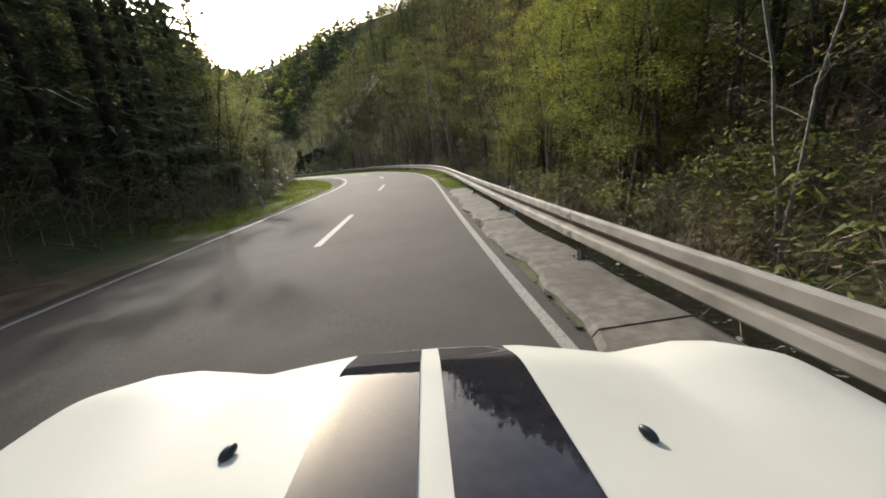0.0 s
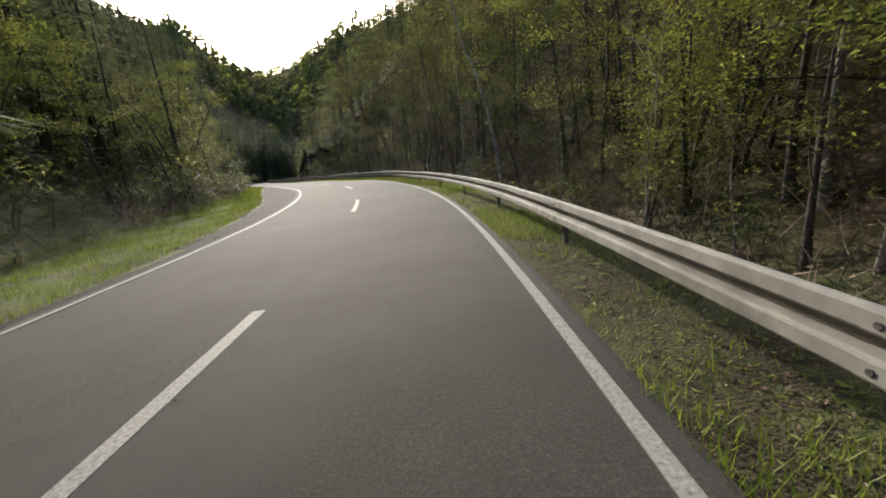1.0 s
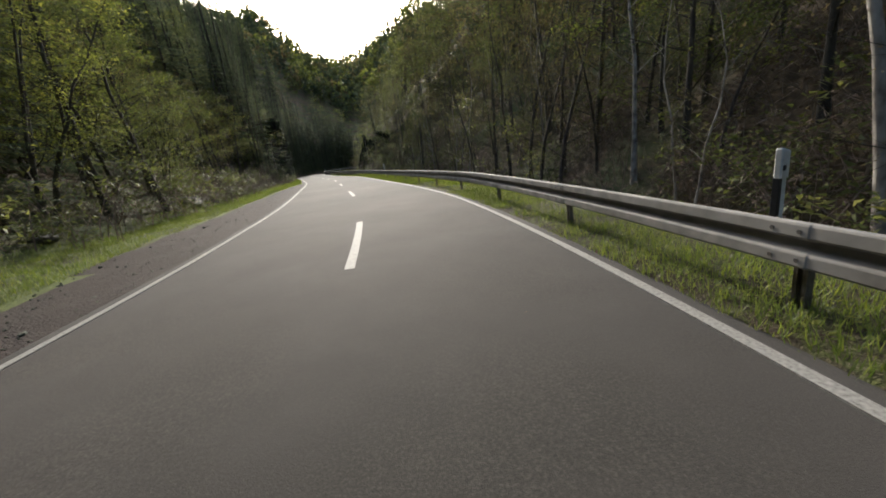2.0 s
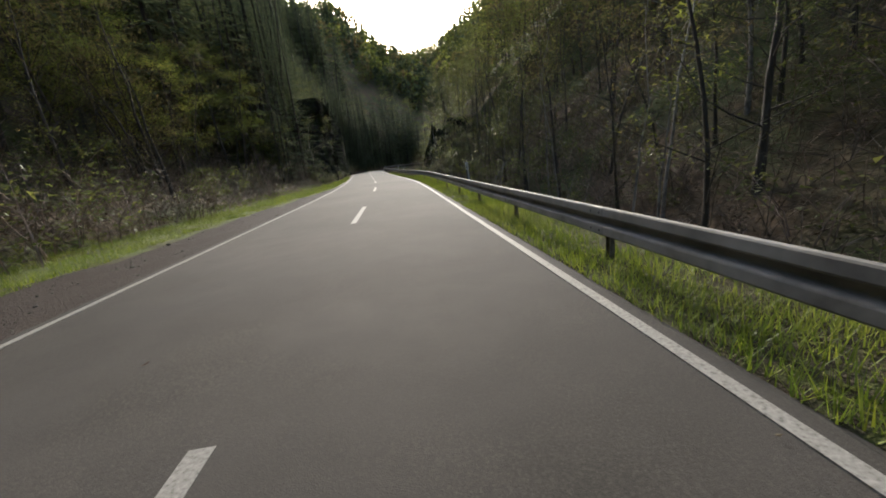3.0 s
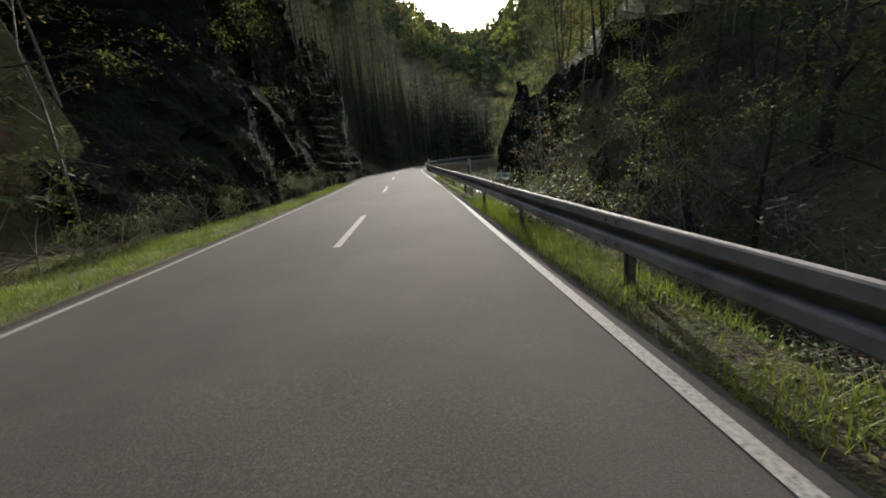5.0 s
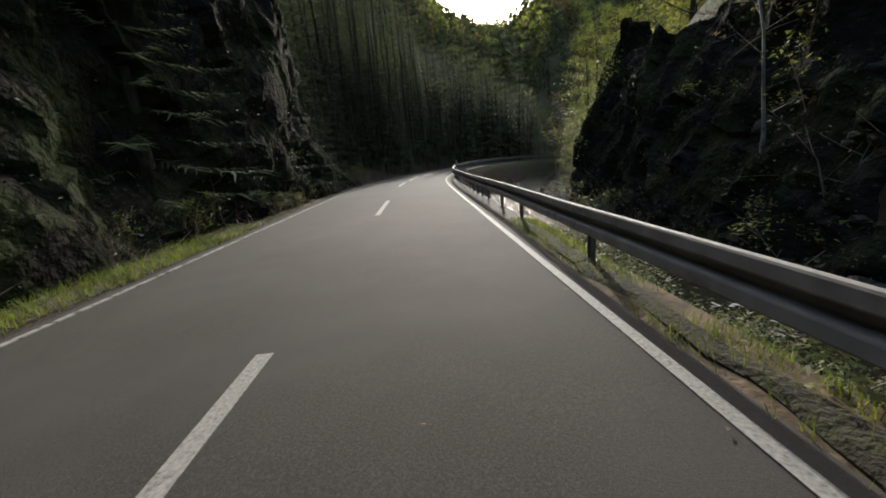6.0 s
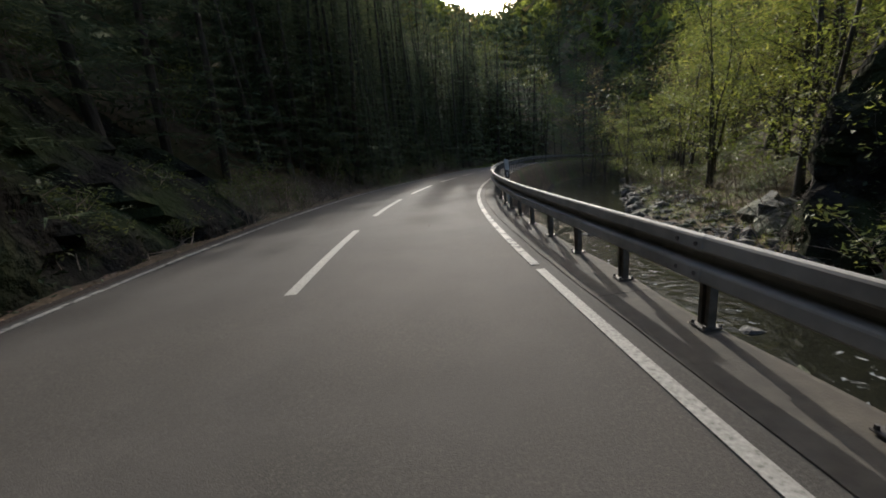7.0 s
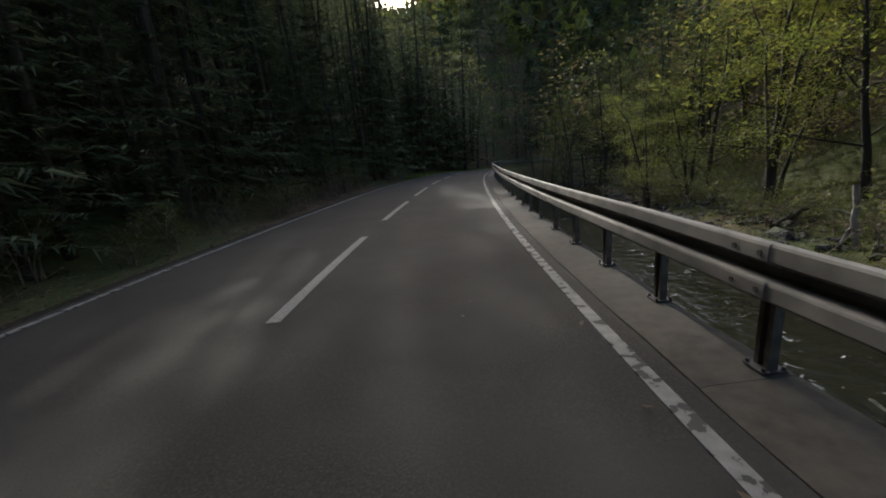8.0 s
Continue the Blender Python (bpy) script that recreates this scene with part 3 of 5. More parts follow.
def delineator(s, n, dz=0.0, tall=0.95, lean=0.0, label="white plastic roadside marker post with black band behind the guard rail"):
    root = tagged(new("marker_post"), label, "marker post", "roadside marker posts")
    root.matrix_basis = Matrix.LocRotScale(on_ground(s, n, dz), Euler((0, radians(lean), heading(s))), None)
    prism("shaft", root, WHITE_PLASTIC, 0.05, 0.035, -0.1, tall * 0.56)
    prism("band", root, BLACK_PLASTIC, 0.053, 0.038, tall * 0.56, tall * 0.76, 0.02)
    head = prism("cap", root, WHITE_PLASTIC, 0.051, 0.036, tall * 0.74, tall, 0.014)
    prism("reflector", head, REFLECTOR, 0.018, 0.006, tall * 0.6, tall * 0.71, 0, 0.2, pose(0, -0.04, 0), "slim pale reflector strip")
    return root


def rail_marker(s, n, top, lean=0.0):
    """Short plastic head on a narrow stalk, as set behind guard rails."""
    root = tagged(new("marker_post"), "white plastic marker head on a narrow stalk behind the guard rail", "marker post", "roadside marker posts")
    foot = float(relief(s, n))
    root.matrix_basis = Matrix.LocRotScale(at(s, n, foot), Euler((0, radians(lean), heading(s) + 0.15)), None)
    h = top - foot
    prism("stalk", root, WHITE_PLASTIC, 0.026, 0.02, -0.2, h - 0.25, 0, 0.2, pose(0.022, 0, 0))
    prism("bracket", root, BLACK_PLASTIC, 0.02, 0.03, h - 0.62, h - 0.25, 0, 0.2, pose(-0.03, 0.005, 0), "dark bracket strip")
    head = prism("cap", root, WHITE_PLASTIC, 0.052, 0.036, h - 0.26, h, 0.014, 0.35)
    prism("reflector", head, BLACK_PLASTIC, 0.016, 0.006, h - 0.19, h - 0.14, 0, 0.2, pose(-0.022, -0.039, 0), "small dark reflector")
    return root


delineator(1.4, 3.95, 0.05, 1.1, 2)
delineator(138.5, 3.6, 0.05, 1.12, -1)
for s, n, top, lean in ((34.15, 4.3, 1.03, 0.5), (64.3, 3.9, 1.14, -2), (104.4, 3.68, 1.22, 1)):
    rail_marker(s, n, top, lean)
delineator(10.0, -4.8, 0.0, 1.0, -6, "grimy white plastic roadside marker post leaning in the grass verge")


def road_plate(s, n, z):
    """Small white plate with a line of dark marks, on a thin steel post."""
    root = tagged(new("road_sign"), "small white plate with dark characters on a thin steel post", "road sign")
    foot = float(relief(s, n))
    root.matrix_basis = Matrix.LocRotScale(at(s, n, foot), Euler((0, 0, heading(s) - 0.5)), None)
    h = z - foot
    bm = bmesh.new()
    bmesh.ops.create_cone(bm, cap_ends=True, segments=10, radius1=0.02, radius2=0.02, depth=h + 0.4)
    bmesh.ops.translate(bm, verts=bm.verts, vec=(0, 0.02, (h - 0.2) / 2 + 0.05))
    part("post", bm_mesh("post", bm, GALVANISED), root)
    bm = bmesh.new()
    box(bm, (-0.185, -0.008, h - 0.1), (0.185, 0.0, h + 0.1), 0.003)
    plate = part("plate", bm_mesh("plate", bm, WHITE_PLASTIC), root, pose(0, 0, 0, 0, 3, 0))
    for x, w in ((-0.10, 0.022), (0.0, 0.018), (0.045, 0.03), (0.095, 0.03)):
        bm = bmesh.new()
        box(bm, (x - w / 2, -0.012, h - 0.055), (x + w / 2, -0.0085, h + 0.055))
        part("mark", bm_mesh("mark", bm, BLACK_PLASTIC), plate, None, "dark painted mark")
    return root


road_plate(100.25, 3.97, 0.68)


# ---- trees and shrubs ----
def fast_mesh(name, verts, quads_, mats, slots=None, smooth_faces=False):
    verts, quads_ = np.asarray(verts, np.float32), np.asarray(quads_, np.int32)
    me = bpy.data.meshes.new(name)
    k = quads_.shape[1]
    me.vertices.add(len(verts))
    me.vertices.foreach_set("co", verts.reshape(-1))
    me.loops.add(quads_.size)
    me.loops.foreach_set("vertex_index", quads_.reshape(-1))
    me.polygons.add(len(quads_))
    me.polygons.foreach_set("loop_start", np.arange(0, quads_.size, k, dtype=np.int32))
    for mm in (mats if isinstance(mats, (list, tuple)) else [mats]):
        me.materials.append(mm)
    if slots is not None:
        me.polygons.foreach_set("material_index", np.asarray(slots, np.int32))
    me.polygons.foreach_set("use_smooth", np.full(len(quads_), bool(smooth_faces)))
    me.update(calc_edges=True)
    return me


def tubes(paths, sides):
    """Joined tapered tubes; each path is (points (k,3), radii (k))."""
    V, F, base = [], [], 0
    for pts, rad in paths:
        pts = np.asarray(pts)
        k = len(pts)
        d = np.gradient(pts, axis=0)
        d /= np.linalg.norm(d, axis=1)[:, None] + 1e-9
        ref = np.where(np.abs(d[:, 2:3]) > 0.9, np.array([[1.0, 0, 0]]), np.array([[0, 0, 1.0]]))
        a = np.cross(d, ref)
        a /= np.linalg.norm(a, axis=1)[:, None] + 1e-9
        b = np.cross(d, a)
        ang = np.arange(sides) * 2 * np.pi / sides
        ring = pts[:, None, :] + np.asarray(rad)[:, None, None] * (np.cos(ang)[None, :, None] * a[:, None, :] + np.sin(ang)[None, :, None] * b[:, None, :])
        V.append(ring.reshape(-1, 3))
        i, j = np.meshgrid(np.arange(k - 1), np.arange(sides), indexing="ij")
        q = np.stack([i * sides + j, i * sides + (j + 1) % sides, (i + 1) * sides + (j + 1) % sides, (i + 1) * sides + j], -1).reshape(-1, 4)
        F.append(q + base)
        base += k * sides
    return np.concatenate(V), np.concatenate(F)


def join(pairs):
    V, F, base = [], [], 0
    for v, f in pairs:
        V.append(v)
        F.append(f + base)
        base += len(v)
    return np.concatenate(V), np.concatenate(F)


def leaf_quads(rng, centres, size, flat=0.5, corners=4):
    k = len(centres)
    nrm = rng.normal(size=(k, 3))
    nrm[:, 2] += np.sign(nrm[:, 2]) * flat * 2
    nrm /= np.linalg.norm(nrm, axis=1)[:, None]
    t = np.cross(nrm, rng.normal(size=(k, 3)))
    t /= np.linalg.norm(t, axis=1)[:, None] + 1e-9
    b = np.cross(nrm, t)
    L = (size * rng.uniform(0.55, 1.35, k))[:, None]
    w = L * rng.uniform(0.35, 0.6, k)[:, None]
    if corners == 3:
        V = np.stack([centres - t * L * 0.5 - b * w * 0.5, centres - t * L * 0.4 + b * w * 0.55, centres + t * L * 0.6 + nrm * L * 0.1], 1).reshape(-1, 3)
        return V, np.arange(3 * k).reshape(-1, 3)
    V = np.stack([centres - t * L * 0.5, centres + b * w * 0.5 + nrm * L * 0.08, centres + t * L * 0.5, centres - b * w * 0.5 + nrm * L * 0.08], 1).reshape(-1, 3)
    return V, np.arange(4 * k).reshape(-1, 4)


def branching(rng, H, r0, first, limbs, reach, rise, lean, sides, twigs, stems=1, droop=0.0):
    """Trunk, limbs and twigs as paths, and the paths that carry leaves."""
    wood, thin, carry = [], [], []
    for st in range(stems):
        off = np.array([rng.normal(0, 0.18), rng.normal(0, 0.18), 0]) if stems > 1 else np.zeros(3)
        ln = np.array([rng.normal(0, lean), rng.normal(0, lean), 0]) + (off * 1.2 if stems > 1 else 0)
        k = 8 if r0 > 0.035 else 5
        f = np.linspace(0, 1, k)
        hh = H * (rng.uniform(0.7, 1.0) if stems > 1 else 1)
        wob = np.cumsum(rng.normal(0, (0.034 if r0 < 0.08 else 0.018) * hh, (k, 3)), 0) * np.array([1, 1, 0])
        trunk = off + np.outer(f * hh, [0, 0, 1]) + np.outer(f ** 1.3, ln * hh) + wob * f[:, None]
        trunk[0, 2] = -0.35
        rt = r0 * (1 - f * 0.88) * (1.0 + 0.45 * np.exp(-f * 14))
        wood.append((trunk, rt))
        for i in range(limbs):
            q = first + (0.98 - first) * (i + rng.uniform(0, 0.8)) / limbs
            p = np.array([np.interp(q, f, trunk[:, c]) for c in range(3)])
            a = i * 2.4 + rng.uniform(-0.6, 0.6) + st * 1.3
            e = rise + rng.uniform(-0.25, 0.3)
            ll = reach * (1.15 - 0.85 * (q - first) / (1 - first)) * rng.uniform(0.6, 1.15)
            d = np.array([np.cos(a) * np.cos(e), np.sin(a) * np.cos(e), np.sin(e)])
            g = np.linspace(0, 1, 4)
            bend_ = rng.normal(0, 0.12, 3) * ll
            bend_[2] += (0.12 - droop) * ll
            path = p + np.outer(g * ll, d) + np.outer(g ** 2, bend_)
            rb = max(0.35 * float(np.interp(q, f, rt)), 0.012)
            thin.append((path, rb * (1 - 0.85 * g)))
            carry.append(path)
            for tw in range(twigs):
                u = rng.uniform(0.35, 1.0)
                pp = np.array([np.interp(u, g, path[:, c]) for c in range(3)])
                dd = d + rng.normal(0, 0.6, 3)
                dd /= np.linalg.norm(dd)
                tl = ll * rng.uniform(0.2, 0.45)
                g3 = np.linspace(0, 1, 3)
                tp = pp + np.outer(g3 * tl, dd) + np.outer(g3 ** 2, rng.normal(0, 0.1 * tl, 3) + np.array([0, 0, -droop * tl]))
                thin.append((tp, max(0.3 * rb, 0.006) * (1 - 0.8 * g3)))
                carry.append(tp)
    return wood, thin, carry


def broadleaf(name, seed, H, r0, first, limbs, reach, rise, leaves, size, leaf_mat, bark_mat, twigs=3, lean=0.05, stems=1, sides=7, spread=0.35, droop=0.0, label="", category="tree"):
    rng = np.random.RandomState(seed)
    wood, thin, carry = branching(rng, H, r0, first, limbs, reach, rise, lean, sides, twigs, stems, droop)
    root = tagged(new(name), label, category, kind="")
    v, f = join([tubes(wood, sides), tubes(thin, 3)])
    part("trunk", fast_mesh("trunk", v, f, bark_mat, None, True), root)
    if leaves:
        pick = rng.randint(0, len(carry), leaves)
        u = rng.uniform(0.25, 1.0, leaves) ** 0.8
        c = np.empty((leaves, 3))
        for i, (k, q) in enumerate(zip(pick, u)):
            path = carry[k]
            g = np.linspace(0, 1, len(path))
            c[i] = [np.interp(q, g, path[:, j]) for j in range(3)]
        c += rng.normal(0, spread, (leaves, 3)) * np.array([1, 1, 0.45])
        v, f = leaf_quads(rng, c, size, 0.7, 3)
        part("crown", fast_mesh("crown", v, f, leaf_mat), root)
    root["h"], root["r"] = H, reach
    return root


def spruce(name, seed, H, r0, whorls, label="", sparse=1.0, bare=0.08, k=4):
    rng = np.random.RandomState(seed)
    root = tagged(new(name), label, "tree")
    f = np.linspace(0, 1, 6)
    trunk = np.outer(f * H, [0, 0, 1]) + np.cumsum(rng.normal(0, 0.02, (6, 3)), 0) * np.array([1, 1, 0])
    trunk[0, 2] = -0.4
    v, q = tubes([(trunk, r0 * (1 - 0.93 * f))], 6)
    part("trunk", fast_mesh("trunk", v, q, BARK, None, True), root)
    V, F = [], []
    for w in range(whorls):
        z = H * (bare + (1 - bare) * (w / whorls) ** 0.95)
        reach = 0.19 * H * (1 - z / H) ** 0.75 * rng.uniform(0.8, 1.15) + 0.15
        for b in range(6):
            if rng.rand() > sparse:
                continue
            a = b * 1.047 + w * 0.5 + rng.uniform(-0.3, 0.3)
            L = reach * rng.uniform(0.7, 1.15)
            d, s_ = np.array([np.cos(a), np.sin(a), 0]), np.array([-np.sin(a), np.cos(a), 0])
            dz = lambda g: np.array([0, 0, -0.38 * L * g + 0.22 * L * g * g])
            # drooping bough with separate side sprays
            for i in range(k):
                g0 = (i + rng.uniform(0.1, 0.9)) / k
                p0 = np.array([0, 0, z]) + d * L * g0 + dz(g0)
                for sd in (-1, 1):
                    tl = L * (0.36 if k < 6 else 0.19) * (1 - 0.4 * g0) * rng.uniform(0.6, 1.3)
                    out = d * rng.uniform(0.35, 0.9) + s_ * sd * rng.uniform(0.5, 0.9) + np.array([0, 0, rng.uniform(-0.55, 0.05)])
                    side = np.cross(out, [rng.normal(0, 0.35), rng.normal(0, 0.35), 1.0])
                    side *= tl * (rng.uniform(0.14, 0.22) if k < 6 else rng.uniform(0.055, 0.09)) / (np.linalg.norm(side) + 1e-6)
                    V += [p0 - side, p0 + out * tl, p0 + side]
                    F.append(np.arange(3) + len(V) - 3)
    part("crown", fast_mesh("crown", np.array(V), np.array(F), NEEDLE), root)
    root["h"], root["r"] = H, 0.17 * H
    return root


GREEN_L = "leafy spring tree with fresh yellow-green foliage on the valley slope"
PROTO = {
    "green_a": broadleaf("deciduous_tree", 11, 11, 0.13, 0.12, 17, 3.7, 0.35, 6000, 0.125, LEAF, BARK, label=GREEN_L),
    "green_b": broadleaf("deciduous_tree", 12, 13, 0.15, 0.14, 18, 4.0, 0.4, 6000, 0.13, LEAF, BARK, label=GREEN_L, lean=0.08),
    "green_c": broadleaf("deciduous_tree", 13, 9, 0.09, 0.12, 9, 2.0, 0.5, 5200, 0.115, LEAF, BARK, stems=3, lean=0.10, label="multi-stemmed spring tree with light green leaves beside the stream"),
    "dark_a": broadleaf("deciduous_tree", 14, 13, 0.16, 0.10, 17, 4.2, 0.35, 5200, 0.115, LEAF_DARK, BARK, label="dark green broadleaf tree in the shaded forest"),
    "dark_b": broadleaf("deciduous_tree", 15, 10.5, 0.13, 0.08, 16, 3.7, 0.3, 5200, 0.11, LEAF_DARK, BARK, label="dark green broadleaf tree in the shaded forest", lean=0.09),
    "brown_a": broadleaf("deciduous_tree", 16, 11.5, 0.11, 0.12, 18, 3.6, 0.5, 2000, 0.095, LEAF_BROWN, BARK, label="budding brownish tree with sparse young leaves", twigs=4),
    "brown_b": broadleaf("deciduous_tree", 17, 9.5, 0.09, 0.12, 16, 3.2, 0.5, 1700, 0.09, LEAF_BROWN, BARK, label="budding brownish tree with sparse young leaves", twigs=4, lean=0.1),
    "birch": broadleaf("birch_tree", 18, 12, 0.12, 0.35, 14, 2.2, 0.65, 420, 0.14, LEAF, PALE_BARK, label="slender pale-barked tree with thin bare branches", twigs=4, lean=0.06),
    "pole": broadleaf("young_tree", 19, 9, 0.055, 0.35, 10, 1.4, 0.7, 260, 0.13, LEAF_BROWN, PALE_BARK, label="thin pale sapling with nearly bare twigs", twigs=4, lean=0.10, sides=5),
    "pole_b": broadleaf("young_tree", 20, 7.5, 0.045, 0.25, 12, 1.5, 0.6, 560, 0.13, LEAF, PALE_BARK, label="thin sapling with a few bright leaves", twigs=4, lean=0.14, sides=5),
    "spruce_a": spruce("spruce_tree", 21, 17, 0.2, 27, "dark green spruce tree in the hillside forest", k=18),
    "spruce_b": spruce("spruce_tree", 22, 21, 0.26, 28, "tall dark spruce tree with a bare lower trunk", 0.85, 0.25, k=18),
    "spruce_c": spruce("spruce_tree", 23, 10, 0.13, 22, "young dark spruce tree at the forest edge", k=18),
    "shrub_g": broadleaf("shrub", 24, 2.2, 0.02, 0.1, 6, 0.9, 0.6, 1150, 0.08, LEAF, TWIG, stems=5, sides=4, spread=0.2, lean=0.25, twigs=1, label="green leafy shrub on the bank", category="shrub"),
    "shrub_d": broadleaf("shrub", 25, 1.8, 0.02, 0.1, 6, 0.9, 0.4, 850, 0.10, LEAF_DARK, TWIG, stems=5, sides=4, spread=0.2, lean=0.3, twigs=1, label="dark green shrub on the forest floor", category="shrub"),
    "bush": broadleaf("shrub", 27, 5.2, 0.03, 0.25, 9, 1.5, 0.75, 1500, 0.085, LEAF_BROWN, PALE_BARK, stems=6, sides=5, spread=0.16, lean=0.22, twigs=3, label="tall open bush of pale arching stems with sparse young leaves", category="shrub"),
    "shrub_b": broadleaf("shrub", 26, 1.7, 0.016, 0.05, 7, 0.9, 0.5, 300, 0.06, DEAD_LEAF, TWIG, stems=6, sides=3, spread=0.18, lean=0.35, twigs=1, label="dry brown thicket of bare twigs", category="shrub"),
    # lighter ones for higher up the hills
    "hill_green": broadleaf("deciduous_tree", 31, 12, 0.12, 0.1, 11, 4.4, 0.3, 460, 0.38, LEAF, BARK, label="spring green tree high on the hillside", twigs=0, sides=4, spread=0.8),
    "hill_dark": broadleaf("deciduous_tree", 32, 14, 0.13, 0.08, 11, 4.8, 0.3, 460, 0.4, LEAF_DARK, BARK, label="dark broadleaf tree high on the hillside", twigs=0, sides=4, spread=0.8),
    "hill_brown": broadleaf("deciduous_tree", 33, 13, 0.1, 0.12, 11, 4.2, 0.4, 460, 0.3, LEAF_BROWN, BARK, label="still bare brownish tree high on the hillside", twigs=1, sides=4, spread=0.6),
    "hill_shrub": broadleaf("shrub", 35, 1.8, 0.02, 0.1, 3, 0.9, 0.5, 240, 0.15, LEAF_DARK, TWIG, stems=3, sides=3, spread=0.25, lean=0.3, twigs=0, label="dark green shrub further up the slope", category="shrub"),
    "hill_thicket": broadleaf("shrub", 36, 1.7, 0.018, 0.05, 4, 0.9, 0.5, 130, 0.09, DEAD_LEAF, TWIG, stems=3, sides=3, spread=0.2, lean=0.35, twigs=0, label="brown thicket further up the slope", category="shrub"),
    "hill_spruce": spruce("spruce_tree", 34, 18, 0.2, 14, "dark spruce tree high on the hillside", k=5),
}
SIZE = {k: (o["h"], o["r"]) for k, o in PROTO.items()}
for o in PROTO.values():
    del o["h"], o["r"]

LIT_S, LIT_N = [v.reshape(-1) for v in np.meshgrid(np.arange(5, 127, 2.5), [-2.6, 0.0, 2.6, 4.2], indexing="ij")]
more_s, more_n = [v.reshape(-1) for v in np.meshgrid(np.arange(127, 176, 2.5), [1.0, 2.5, 4.0, 8.0, 11.0, 14.0], indexing="ij")]
keep_lit = (more_s < 140) | (more_n > 6)
more_s, more_n = more_s[keep_lit], more_n[keep_lit]
LIT_Z = np.concatenate([level(LIT_S), level(more_s) + np.where(more_n > 6, 1.5, 0.3)])
LIT_S, LIT_N = np.concatenate([LIT_S, more_s]), np.concatenate([LIT_N, more_n])
LIT_X, LIT_Y = plan(LIT_S, LIT_N)
SUN_FLAT = np.array([math.sin(az), math.cos(az)])


def shades_road(x, y, z, h, r):
    along = (x - LIT_X) * SUN_FLAT[0] + (y - LIT_Y) * SUN_FLAT[1]
    side = np.abs((x - LIT_X) * SUN_FLAT[1] - (y - LIT_Y) * SUN_FLAT[0])
    ray = LIT_Z + along * math.tan(el)
    return bool(np.any((along > 0) & (side < r * 0.8) & (ray < z + h * 0.97) & (ray > z - 0.5)))


planted = []
wanted = []        # kind, s, n, matrix
wood_rng = np.random.RandomState(5)


def plant(kind, s, n, size=1.0, turn=None, force=False, gap=1.0):
    h, r = SIZE[kind]
    x, y = (float(v) for v in plan(s, n))
    z = float(level(s) + relief(s, n))
    if not force and shades_road(x, y, z, h * size, r * size):
        return False
    for a, b, c in planted:
        if (a - x) ** 2 + (b - y) ** 2 < (c * gap) ** 2:
            return False
    planted.append((x, y, 0.55 * r * size if h > 4 else 0.5))
    m = Matrix.LocRotScale((x, y, z), Euler((wood_rng.normal(0, 0.04), wood_rng.normal(0, 0.04), wood_rng.uniform(0, 6.28) if turn is None else turn)),
                           (size, size, size * wood_rng.uniform(0.9, 1.12)))
    wanted.append((kind, s, n, m, force))
    return True


def wood(count, s_range, n_range, kinds, sizes=(0.75, 1.15), gap=1.0):
    names, weights = zip(*kinds)
    p = np.array(weights, float) / sum(weights)
    for _ in range(count):
        kind = names[wood_rng.choice(len(names), p=p)]
        s, n = wood_rng.uniform(*s_range), wood_rng.uniform(*n_range)
        sz = wood_rng.uniform(*sizes)
        if not plant(kind, s, n, sz, gap=gap) and SIZE[kind][0] > 4:
            plant({"spruce_a": "spruce_c", "spruce_b": "spruce_c"}.get(kind, "shrub_g" if "green" in kind else "brown_b" if "brown" in kind else "shrub_d"), s, n, sz * 0.8, gap=gap)


# singled-out trees
for kind, s, n, sz in (("pole", 1.2, 10.2, 1.0), ("pole", 2.0, 10.9, 1.1), ("dark_b", 8.5, 11.8, 1.0), ("birch", 21.0, 12.2, 1.0), ("pole", 19.0, 11.0, 1.2), ("pole", 25.5, 11.4, 1.25),
                       ("birch", 37.2, 10.9, 1.2), ("birch", 46.0, 12.5, 1.0), ("pole", 42.5, 11.0, 0.9), ("pole", 72.0, 10.8, 1.0), ("pole", 75.0, 11.5, 1.1), ("pole_b", 110.5, 10.9, 0.9), ("pole_b", 113.0, 11.2, 0.8),
                       ("green_c", 142.5, 13.6, 1.25), ("green_b", 145.5, 15.0, 1.0), ("green_a", 148.0, 17.0, 1.1), ("green_c", 157.0, 15.3, 1.15), ("green_c", 171.0, 12.6, 0.9), ("green_b", 152.0, 18.5, 1.1),
                       ("green_a", 163.0, 17.5, 1.15), ("dark_a", 158.5, 19.0, 1.1), ("birch", 160.5, 16.8, 0.8), ("green_b", 168.0, 17.0, 1.1), ("green_c", 166.0, 16.0, 1.1)):
    plant(kind, s, n, sz, force=True, gap=0.3)

for s in np.arange(121.5, 152, 1.9):
    plant("spruce_a" if wood_rng.rand() < 0.6 else "spruce_c", s, -6.3 - wood_rng.uniform(0, 1.6), wood_rng.uniform(0.75, 1.05), gap=0.3)
for s in np.arange(1.0, 13.0, 1.7):
    plant("spruce_a", s, -6.4 - wood_rng.uniform(0, 1.2), wood_rng.uniform(0.85, 1.1), gap=0.3)
wood(90, (9, 42), (9.2, 13.5), [("shrub_b", 5), ("shrub_g", 3)], (1.0, 1.45), 0.4)
wood(90, (-2, 16), (9.6, 14), [("shrub_b", 5), ("shrub_g", 3)], (0.8, 1.4), 0.35)
wood(36, (7, 22), (10.6, 17), [("green_a", 5), ("green_b", 4), ("green_c", 4)], (0.8, 1.15), 0.5)
wood(40, (70, 94), (-19, -9), [("brown_a", 4), ("brown_b", 3), ("green_c", 2), ("green_a", 2)], (0.7, 1.0), 0.7)
